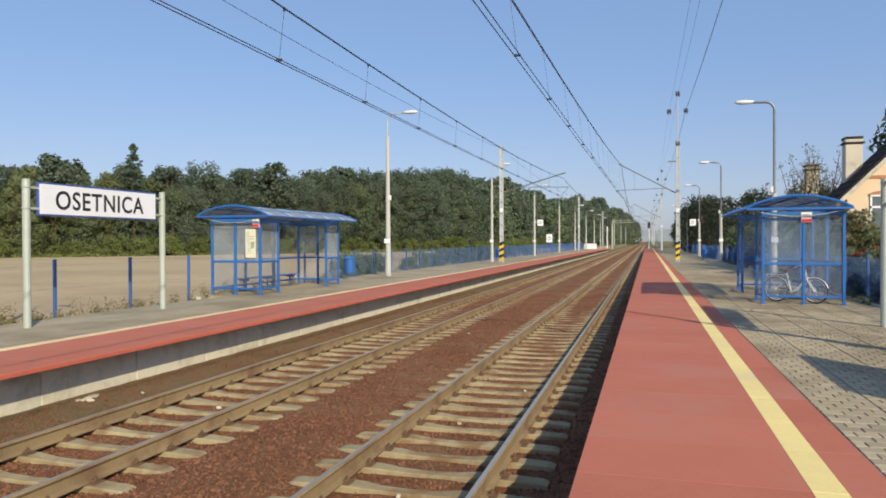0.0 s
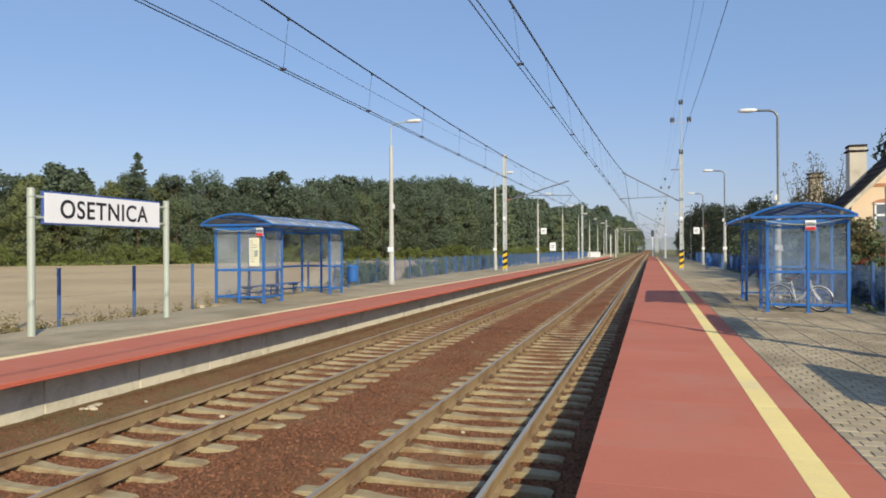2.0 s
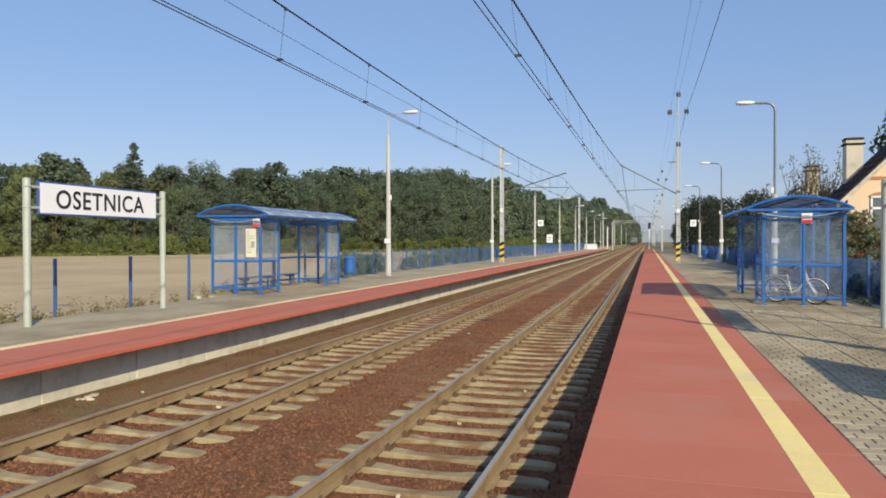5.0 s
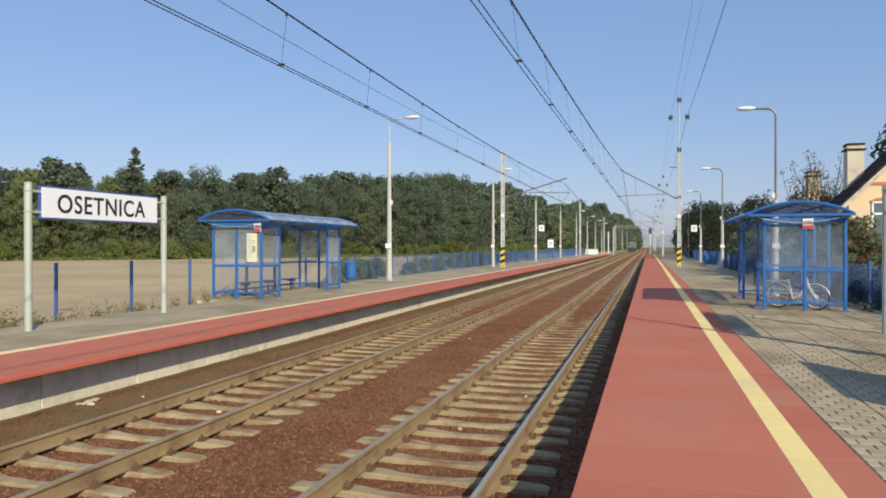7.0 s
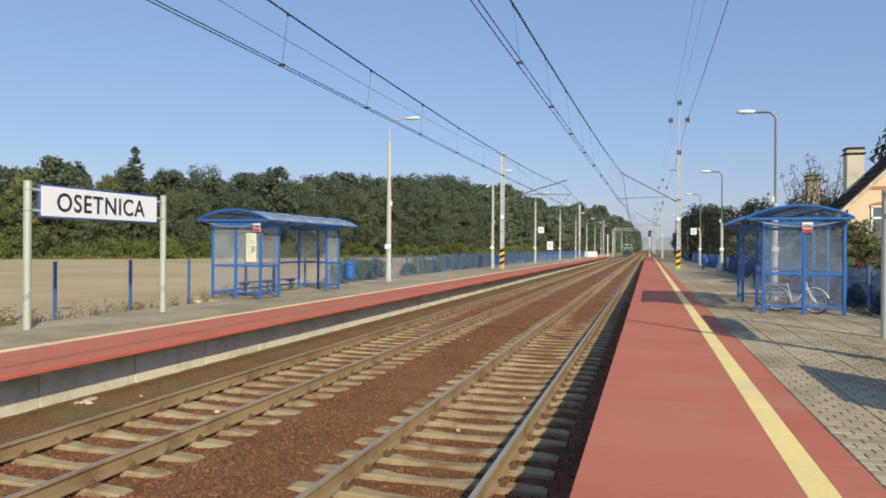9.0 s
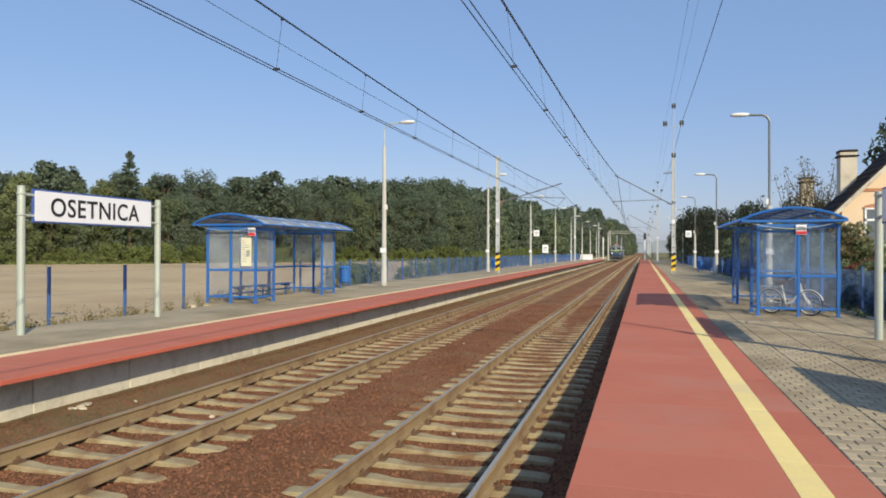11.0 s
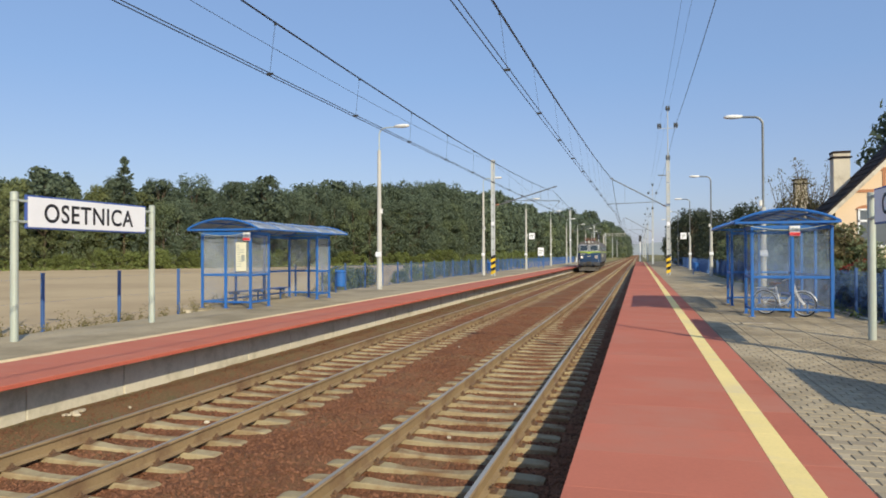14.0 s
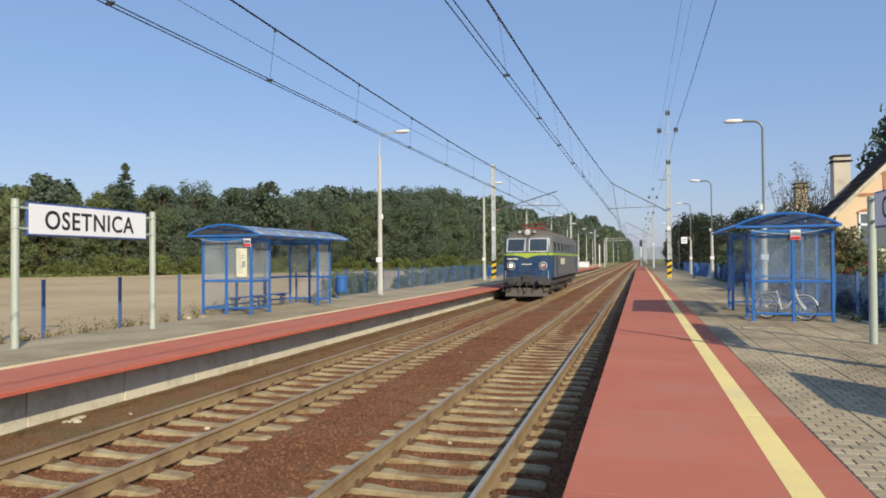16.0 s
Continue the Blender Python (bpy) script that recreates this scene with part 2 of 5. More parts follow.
# ---- mesh tools ----
class Shape:
    """A mesh under construction: vertices, faces and a material slot for each face."""
    def __init__(self):
        self.v, self.f, self.m = [], [], []

    def add(self, verts, faces, slot=0, at=None):
        n = len(self.v)
        self.v += [tuple(at @ Vector(p)) if at else tuple(p) for p in verts]
        self.f += [tuple(n + i for i in face) for face in faces]
        self.m += [slot] * len(faces)
        return self

    def box(self, x0, x1, y0, y1, z0, z1, slot=0, c=0.0, at=None):
        """A box, with its edges cut back by c."""
        if not c:
            v = [(x, y, z) for z in (z0, z1) for y in (y0, y1) for x in (x0, x1)]
            return self.add(v, [(0, 2, 3, 1), (4, 5, 7, 6), (0, 1, 5, 4), (2, 6, 7, 3), (0, 4, 6, 2), (1, 3, 7, 5)], slot, at)
        v, idx = [], {}
        X, Y, Z = (x0, x1), (y0, y1), (z0, z1)
        s = (1, -1)
        for i in (0, 1):
            for j in (0, 1):
                for k in (0, 1):
                    a, b, d = X[i], Y[j], Z[k]
                    for ax, p in enumerate(((a, b + s[j] * c, d + s[k] * c), (a + s[i] * c, b, d + s[k] * c), (a + s[i] * c, b + s[j] * c, d))):
                        idx[i, j, k, ax] = len(v)
                        v.append(p)
        f = []
        for ax in range(3):
            for side in (0, 1):
                q = []
                for p, r in ((0, 0), (1, 0), (1, 1), (0, 1)):
                    key = [p, r]
                    key.insert(ax, side)
                    q.append(idx[(*key, ax)])
                f.append(q if (side == 1) == (ax != 1) else q[::-1])
        for ax in range(3):
            o = [a for a in range(3) if a != ax]
            for p in (0, 1):
                for r in (0, 1):
                    q = []
                    for end, face in ((0, o[0]), (1, o[0]), (1, o[1]), (0, o[1])):
                        key = [0, 0, 0]
                        key[ax], key[o[0]], key[o[1]] = end, p, r
                        q.append(idx[(*key, face)])
                    f.append(q)
        for i in (0, 1):
            for j in (0, 1):
                for k in (0, 1):
                    f.append([idx[i, j, k, a] for a in range(3)])
        return self.add(v, f, slot, at)

    def tube(self, p, q, r0, r1=None, n=10, slot=0, caps=True):
        p, q = Vector(p), Vector(q)
        r1 = r0 if r1 is None else r1
        d = (q - p).normalized()
        a = d.orthogonal().normalized()
        b = d.cross(a)
        v = []
        for c, r in ((p, r0), (q, r1)):
            for i in range(n):
                t = 2 * math.pi * i / n
                v.append(c + (a * math.cos(t) + b * math.sin(t)) * r)
        f = [(i, (i + 1) % n, n + (i + 1) % n, n + i) for i in range(n)]
        if caps:
            f += [tuple(range(n))[::-1], tuple(range(n, 2 * n))]
        return self.add(v, f, slot)

    def pipe(self, pts, r, n=8, slot=0):
        """A bent tube through the points, in one skin."""
        pts = [Vector(p) for p in pts]
        a, v, m = None, [], len(pts)
        for i, p in enumerate(pts):
            d = (pts[min(i + 1, m - 1)] - pts[max(i - 1, 0)]).normalized()
            a = d.orthogonal().normalized() if a is None else (a - d * a.dot(d)).normalized()
            b = d.cross(a)
            v += [p + (a * math.cos(2 * math.pi * k / n) + b * math.sin(2 * math.pi * k / n)) * r for k in range(n)]
        f = [(i * n + k, i * n + (k + 1) % n, (i + 1) * n + (k + 1) % n, (i + 1) * n + k) for i in range(m - 1) for k in range(n)]
        f += [tuple(range(n))[::-1], tuple(range((m - 1) * n, m * n))]
        return self.add(v, f, slot)

    def ring(self, centre, axis, big, small, n=28, k=6, slot=0):
        """A torus round an axis."""
        axis = Vector(axis).normalized()
        a = axis.orthogonal().normalized()
        b = axis.cross(a)
        v = []
        for i in range(n):
            t = 2 * math.pi * i / n
            d = a * math.cos(t) + b * math.sin(t)
            for j in range(k):
                s = 2 * math.pi * j / k
                v.append(Vector(centre) + d * (big + small * math.cos(s)) + axis * small * math.sin(s))
        f = [(i * k + j, ((i + 1) % n) * k + j, ((i + 1) % n) * k + (j + 1) % k, i * k + (j + 1) % k) for i in range(n) for j in range(k)]
        return self.add(v, f, slot)

    def prism(self, outline, lo, hi, axis=1, slot=0):
        """A closed outline of two coordinates, drawn out along an axis (0 x, 1 y, 2 z)."""
        v = []
        for h in (lo, hi):
            for p in outline:
                q = list(p)
                q.insert(axis, h)
                v.append(q)
        n = len(outline)
        f = [(i, (i + 1) % n, n + (i + 1) % n, n + i) for i in range(n)] + [tuple(range(n))[::-1], tuple(range(n, 2 * n))]
        return self.add(v, f, slot)

    def mesh(self, name, mats, smooth=False):
        me = bpy.data.meshes.new(name)
        me.from_pydata([tuple(p) for p in self.v], [], self.f)
        for m in mats if isinstance(mats, (list, tuple)) else [mats]:
            me.materials.append(m)
        me.polygons.foreach_set("material_index", self.m)
        if smooth:
            me.polygons.foreach_set("use_smooth", [True] * len(me.polygons))
        me.update()
        b = bmesh.new()
        b.from_mesh(me)
        if len(b.faces) < 4000:
            bmesh.ops.recalc_face_normals(b, faces=b.faces)
            b.to_mesh(me)
        b.free()
        return me


def part(name, shape, mats, parent=None, label="", at=None, smooth=False):
    """One mesh object, under a thing or a part."""
    me = shape if isinstance(shape, bpy.types.Mesh) else shape.mesh(name, mats, smooth)
    ob = new(name, me)
    if parent:
        ob.parent = parent
    if at:
        ob.matrix_basis = at
    return tagged(ob, label)


def thing(name, label, category, group="", at=None, kind=""):
    """An Empty that carries a thing's parts."""
    ob = new(name)
    ob.empty_display_size = 0.2
    if at:
        ob.matrix_basis = at
    return tagged(ob, label, category, group, kind)


def lettering(text, size, mats, parent, at, name="lettering", width=1.0, weight=0.0):
    cu = bpy.data.curves.new(name, "FONT")
    cu.body, cu.size, cu.extrude, cu.align_x, cu.align_y = text, size, 0.003, "CENTER", "CENTER"
    cu.offset = weight
    cu.space_character = 1.1 if weight else 1.0
    tmp = new(name, cu)
    me = bpy.data.meshes.new_from_object(tmp.evaluated_get(bpy.context.evaluated_depsgraph_get()))
    bpy.data.objects.remove(tmp)
    me.materials.clear()
    me.materials.append(mats)
    xs = [v.co.x for v in me.vertices]
    for v in me.vertices:
        v.co.x *= width / (max(xs) - min(xs))
    ob = new(name, me)
    ob.parent, ob.matrix_basis = parent, at
    return ob

# ---- ground ----
PHASE_R, PHASE_L = 0.22, 0.12           # where the sleepers start
XR, XL, RAIL = -2.335, -6.33, -0.58        # track axes, height of the rail heads
END = 165.0                               # where the platforms end

def bumpy(x, y, s, a):
    return noise.noise(Vector((x * s, y * s, 3.1))) * a

def make_ground():
    xs = [-2500, -900, -400, -220, -150, -110, -85, -65, -50, -38, -29, -23, -19.5, -17.2, -15.8, -14.8, -14.1, -13.5, -12.95, -12.7, -8.6, -0.2, 4.9, 5.6, 7, 9.5, 13, 18, 26, 40, 70, 130, 300, 900, 2500]
    ys = [-600, -120, -40, -15, -5, 0, 4, 8, 12, 16, 20, 24, 28, 33, 38, 44, 51, 60, 70, 82, 96, 112, 130, 150, 175, 210, 260, 330, 450, 650, 1000, 1800, 4000]
    s = Shape()
    def z(x, y):
        if x <= -12.95:
            k = min(1, max(0, (-14.1 - x) / 3.5))
            return -0.12 - 0.48 * k + bumpy(x, y, 0.06, 0.10)
        if x >= 4.9:
            return -0.10 + bumpy(x, y, 0.1, 0.06) - (0.05 if x > 8 else 0)
        return -1.0
    v = [(x, y, z(x, y)) for y in ys for x in xs]
    n = len(xs)
    for j in range(len(ys) - 1):
        for i in range(n - 1):
            slot = 0 if xs[i + 1] <= -12.7 and xs[i] > -400 and -40 <= ys[j] < 260 else 1
            s.f.append((j * n + i, j * n + i + 1, (j + 1) * n + i + 1, (j + 1) * n + i))
            s.m.append(slot)
    s.v = v
    ob = part("ground", s, [field_mat, grass_mat], smooth=True)
    tagged(ob, "flat tan stubble field with rough grassy margins", "ground", kind="structure")

def bed_height(x, y=0.0):
    """The ballast's cross-section between the two platforms."""
    pts = [(-8.6, -0.67), (-8.25, -0.68), (-7.7, -0.77), (-7.5, -0.80), (-7.3, -0.825), (-5.35, -0.825), (-5.1, -0.80), (-4.65, -0.75), (-3.95, -0.75), (-3.6, -0.80), (-3.35, -0.825), (-1.25, -0.825), (-0.9, -0.82), (-0.2, -0.83)]
    for (a, p), (b, q) in zip(pts, pts[1:]):
        if x <= b:
            z = p + (q - p) * max(0, (x - a)) / (b - a)
            break
    else:
        z = pts[-1][1]
    # further on the ballast lies fuller between the sleepers
    k = min(1, max(0, (y - 10) / 18))
    return z + k * max(0, -0.775 - z)

def make_ballast():
    s = Shape()
    xs = [-8.6 + i * 8.4 / 56 for i in range(57)]
    ys = list(np.arange(-14, 2, 1.0)) + list(np.arange(2, 26, 0.16)) + list(np.arange(26, 70, 0.6)) + list(np.arange(70, 720, 10.0)) + [2000]
    s.v = [(x, y, bed_height(x, y) + bumpy(x, y, 2.1, 0.014) + bumpy(x, y, 7.0, 0.010)) for y in ys for x in xs]
    n = len(xs)
    s.f = [(j * n + i, j * n + i + 1, (j + 1) * n + i + 1, (j + 1) * n + i) for j in range(len(ys) - 1) for i in range(n - 1)]
    s.m = [0] * len(s.f)
    s.m = [1 if s.v[f[0]][0] + 0.2 * noise.noise(Vector(s.v[f[0]]) * 1.3) < -7.75 else 0 for f in s.f]
    tagged(part("ballast_bed", s, [ballast_mat, bed_dusty]), "rust-brown stone ballast bed between two platforms", "ballast", kind="structure")
    # loose stones, in one joined mesh
    rng = np.random.default_rng(5)
    count = 85000
    y = 3.0 + 30.0 * rng.random(count) ** 1.7
    x = rng.uniform(-8.4, -0.3, count)
    r = rng.uniform(0.012, 0.030, count) * np.where(x < -7.5, 0.7, 1.0)
    base = np.array([(1, 0, 0), (-1, 0, 0), (0, 1, 0), (0, -1, 0), (0, 0, 1), (0, 0, -1)], float)
    tri = np.array([(0, 2, 4), (2, 1, 4), (1, 3, 4), (3, 0, 4), (2, 0, 5), (1, 2, 5), (3, 1, 5), (0, 3, 5)])
    keep = np.ones(count, bool)
    for axis, phase in ((XL, PHASE_L), (XR, PHASE_R)):
        off = np.abs((y + 8 - phase + 0.3) % 0.6 - 0.3)
        keep &= ~((np.abs(x - axis) < 1.3) & (off < 0.12))
    x, y, r = x[keep], y[keep], r[keep]
    count = len(x)
    z = np.array([bed_height(a, b) for a, b in zip(x, y)]) + rng.uniform(-0.006, 0.008, count)
    ang = rng.uniform(0, 6.28, count)
    jit = base[None] * rng.uniform(0.6, 1.25, (count, 6, 1)) + rng.normal(0, 0.18, (count, 6, 3))
    ca, sa = np.cos(ang)[:, None], np.sin(ang)[:, None]
    px = (jit[:, :, 0] * ca - jit[:, :, 1] * sa) * r[:, None] + x[:, None]
    py = (jit[:, :, 0] * sa + jit[:, :, 1] * ca) * r[:, None] + y[:, None]
    pz = jit[:, :, 2] * r[:, None] * 0.75 + z[:, None]
    verts = np.stack([px, py, pz], 2).reshape(-1, 3)
    faces = (tri[None] + 6 * np.arange(count)[:, None, None]).reshape(-1, 3)
    me = bpy.data.meshes.new("ballast_stones")
    me.from_pydata(verts.tolist(), [], faces.tolist())
    me.materials.append(stone_mat)
    lump = Shape()
    rl = random.Random(6)
    for k in range(18):
        x, y, q = rl.uniform(-8.3, -0.4), 3.5 + 22 * rl.random() ** 1.5, rl.uniform(0.012, 0.03)
        lump.box(-q, q, -q * 1.3, q * 1.3, -q * 0.5, q * 0.8, c=q * 0.3, at=pose(x, y, bed_height(x, y) + 0.015, rl.uniform(-20, 20), rl.uniform(-20, 20), rl.uniform(0, 180)))
    for k in range(8):
        x, y, q = rl.uniform(-8.3, -8.1), rl.uniform(8.6, 8.95), rl.uniform(0.015, 0.045)
        lump.box(-q, q, -q * 1.3, q * 1.3, -q * 0.5, q * 0.6, c=q * 0.3, at=pose(x, y, bed_height(x, y) + 0.02, 0, 0, rl.uniform(0, 180)))
    tagged(part("pale_rubble", lump, concrete), "scattered pale concrete crumbs on the ballast", "rubble", kind="stuff")
    tagged(new("ballast_stones", me), "rust-stained crushed stones lying loose between the sleepers", "ballast", kind="stuff")

def sleeper_shape(s=None, y=0.0):
    """A concrete sleeper: thick under the rails, waisted and lower in the middle."""
    s = s or Shape()
    rows = [(-1.30, 0.095, -0.030), (-1.24, 0.105, -0.010), (-0.98, 0.11, 0.0), (-0.55, 0.11, 0.0), (-0.32, 0.082, -0.020), (0.0, 0.075, -0.028),
            (0.32, 0.082, -0.020), (0.55, 0.11, 0.0), (0.98, 0.11, 0.0), (1.24, 0.105, -0.010), (1.30, 0.095, -0.030)]
    v = []
    for x, w, z in rows:
        v += [(x, y - w - 0.02, -0.18), (x, y - w, z - 0.012), (x, y - w + 0.012, z), (x, y + w - 0.012, z), (x, y + w, z - 0.012), (x, y + w + 0.02, -0.18)]
    f = [(i * 6 + j, i * 6 + j + 1, (i + 1) * 6 + j + 1, (i + 1) * 6 + j) for i in range(len(rows) - 1) for j in range(5)]
    f += [tuple(range(6)), tuple(range(len(v) - 6, len(v)))[::-1]]
    return s.add(v, f)

SEAT = RAIL - 0.172
def make_track(x0, label, phase):
    tr = thing("track", label, "railway track", "two tracks", pose(x0, 0, 0), "structure")
    sm = sleeper_shape().mesh("sleeper", sleeper_mat)
    rng = random.Random(int(-x0 * 10))
    for i in range(150):
        part("sleeper", sm, None, tr, at=pose(rng.uniform(-0.015, 0.015), -8 + phase + i * 0.6 + rng.uniform(-0.012, 0.012), SEAT - 0.010, 0, 0, rng.uniform(-0.5, 0.5)))
    far = Shape()
    for i in range(150, 700):
        sleeper_shape(far, -8 + phase + i * 0.6)
    ob = part("sleepers_far", far, sleeper_mat, tr, at=pose(0, 0, SEAT - 0.010))
    tagged(ob, kind="stuff")
    prof = [(-0.075, 0.0), (0.075, 0.0), (0.075, 0.012), (0.014, 0.03), (0.009, 0.13), (0.033, 0.142), (0.036, 0.158), (0.024, 0.172), (-0.024, 0.172), (-0.036, 0.158), (-0.033, 0.142), (-0.009, 0.13), (-0.014, 0.03), (-0.075, 0.012)]
    for side in (-1, 1):
        x = side * 0.7535
        rail = part("rail", Shape().prism([(p + x, q + SEAT) for p, q in prof], -60, 900), rail_rust, tr)
        part("running_surface", Shape().box(x - 0.023, x + 0.023, -60, 900, RAIL, RAIL + 0.003), rail_top_mat if x0 > -4 and side > 0 else rail_dull_mat, rail, "steel running surface")
    clip = Shape()
    for s in (-1, 1):
        clip.box(s * 0.10 - 0.05, s * 0.10 + 0.05, -0.075, 0.075, 0, 0.016, c=0.004)
        clip.box(s * 0.088 - 0.03, s * 0.088 + 0.03, -0.045, 0.045, 0.014, 0.038, c=0.006)
        clip.tube((s * 0.095, 0, 0.03), (s * 0.095, 0, 0.075), 0.014, n=6)
        clip.tube((s * 0.095, 0, 0.04), (s * 0.095, 0, 0.056), 0.024, n=6)
    cm = clip.mesh("rail_clip", clip_mat)
    for i in range(16, 80):
        for side in (-1, 1):
            part("rail_clip", cm, None, tr, at=pose(side * 0.7535, -8 + phase + i * 0.6, SEAT - 0.008))

# ---- platforms ----
def make_platform_right():
    pf = thing("platform_right", "low railway platform with red coated edge and grey block paving", "platform", "", None, "structure")
    part("core", Shape().box(-0.18, 5.6, -14, END, -1.0, -0.03), concrete, pf)
    part("bedding", Shape().box(1.57, 5.6, -14, 42, -0.03, -0.012), joint_dark, pf)
    part("paving_far", Shape().box(1.59, 5.6, 42, END, -0.03, 0.0), paving_grey, pf, "grey block paving, worn")
    part("kerb_strip", Shape().box(5.6, 5.72, -14, END, -0.4, 0.03, c=0.01), concrete, pf)
    wall = Shape().box(-0.24, -0.18, -1, 1, -0.9, -0.12, c=0.008).mesh("wall_panel", concrete)
    slab = Shape().box(-0.55, 1.0195, 0.0008, 0.9992, -0.12, 0.0, c=0.0015).mesh("edge_slab", red_coat)
    band = Shape().box(1.0205, 1.2495, 0.0015, 0.9985, -0.03, 0.002, c=0.0015).mesh("yellow_line", yellow_paint)
    strip = Shape().box(1.2505, 1.588, 0.0015, 0.9985, -0.03, 0.0, c=0.0015).mesh("red_strip", red_coat)
    part("joint_bed", Shape().box(-0.5, 1.59, -14, END, -0.029, -0.008), joint_dark, pf)
    rng = random.Random(3)
    for i in range(-14, 164):
        y = i * 1.0 + 0.25
        for me in (slab, band, strip):
            part(me.name.split(".")[0], me, None, pf, at=pose(0, y, rng.uniform(-0.0008, 0.0008)))
        if i % 2 == 0:
            part("wall_panel", wall, None, pf, at=pose(0, y + 1, 0))
    # block paving: bands of three blocks, every second row set off by half a block
    rng = random.Random(8)
    far, shapes = Shape(), {}
    x0, row, wide = 1.60, 0.165, 0.2
    for j in range(0, 224):
        y = 5.2 + j * row
        for b in range(6):
            left = x0 + b * 0.612 + 0.003
            cuts = (0, 1, 2, 3) if (j + b) % 2 else (0, 0.5, 1.5, 2.5, 3)
            for k, q in zip(cuts, cuts[1:]):
                a, e = left + k * wide + 0.0035, left + q * wide - 0.0035
                z, c = rng.uniform(-0.004, 0.002), 0.006
                if j < 14:
                    w = round(e - a, 3)
                    if w not in shapes:
                        shapes[w] = Shape().box(-w / 2, w / 2, -row / 2 + 0.006, row / 2 - 0.006, -0.03, 0, c=0.006).mesh("paving_block", paver)
                    part("paving_block", shapes[w], None, pf, at=pose((a + e) / 2, y + row / 2, z))
                else:
                    f, g = y + 0.006, y + row - 0.006
                    far.add([(a, f, z - 0.02), (e, f, z - 0.02), (e, g, z - 0.02), (a, g, z - 0.02), (a + c, f + c, z), (e - c, f + c, z), (e - c, g - c, z), (a + c, g - c, z)],
                            [(4, 5, 6, 7), (0, 1, 5, 4), (1, 2, 6, 5), (2, 3, 7, 6), (3, 0, 4, 7)])
    tagged(part("paving_blocks_far", far, paver_far, pf), kind="stuff")
    part("paving_margin", Shape().box(5.285, 5.598, 5.21, 41.99, -0.03, -0.002), paving_grey, pf, "sandy paving margin")
    part("paving_near", Shape().box(1.59, 5.6, -14, 5.2, -0.03, 0.0), paving_grey, pf)

def make_platform_left():
    pf = thing("platform_left", "low railway platform with red coated edge on a concrete wall", "platform", "", None, "structure")
    part("core", Shape().box(-14.0, -8.58, -14, END, -1.0, -0.16), concrete, pf)
    part("fill", Shape().box(-12.85, -8.58, -14, 19.4, -0.159, -0.03).box(-14.0, -8.58, 19.41, END, -0.159, -0.03), concrete, pf)
    part("paving", Shape().box(-12.9, -10.05, -14, 19.4, -0.03, 0.0).box(-14.05, -10.05, 19.404, END, -0.03, 0.0), paving_grey, pf, "worn grey paving, dusty")
    part("joint_bed", Shape().box(-10.05, -8.2, -14, END, -0.029, -0.008), joint_dark, pf)
    wall = Shape().box(-8.58, -8.52, -0.99, 0.99, -0.9, -0.06, c=0.01).mesh("wall_panel", wall_concrete)
    slab = Shape().box(-9.80, -8.05, 0.001, 0.999, -0.07, 0.0, c=0.003).mesh("edge_slab", [red_coat])
    lip = Shape().box(-8.05, -8.035, 0.004, 0.996, -0.066, -0.006, c=0.004).mesh("edge_face", red_edge)
    band = Shape().box(-10.05, -9.804, 0.0015, 0.9985, -0.03, 0.002, c=0.0015).mesh("pale_line", line_cream)
    rng = random.Random(4)
    for i in range(-14, 164):
        y = i * 1.0 + 0.2
        for me in (slab, band, lip):
            part(me.name.split(".")[0], me, None, pf, at=pose(0, y, rng.uniform(-0.0008, 0.0008)))
        if i % 2 == 0:
            part("wall_panel", wall, None, pf, at=pose(rng.uniform(-0.004, 0.004), y + 1, 0))

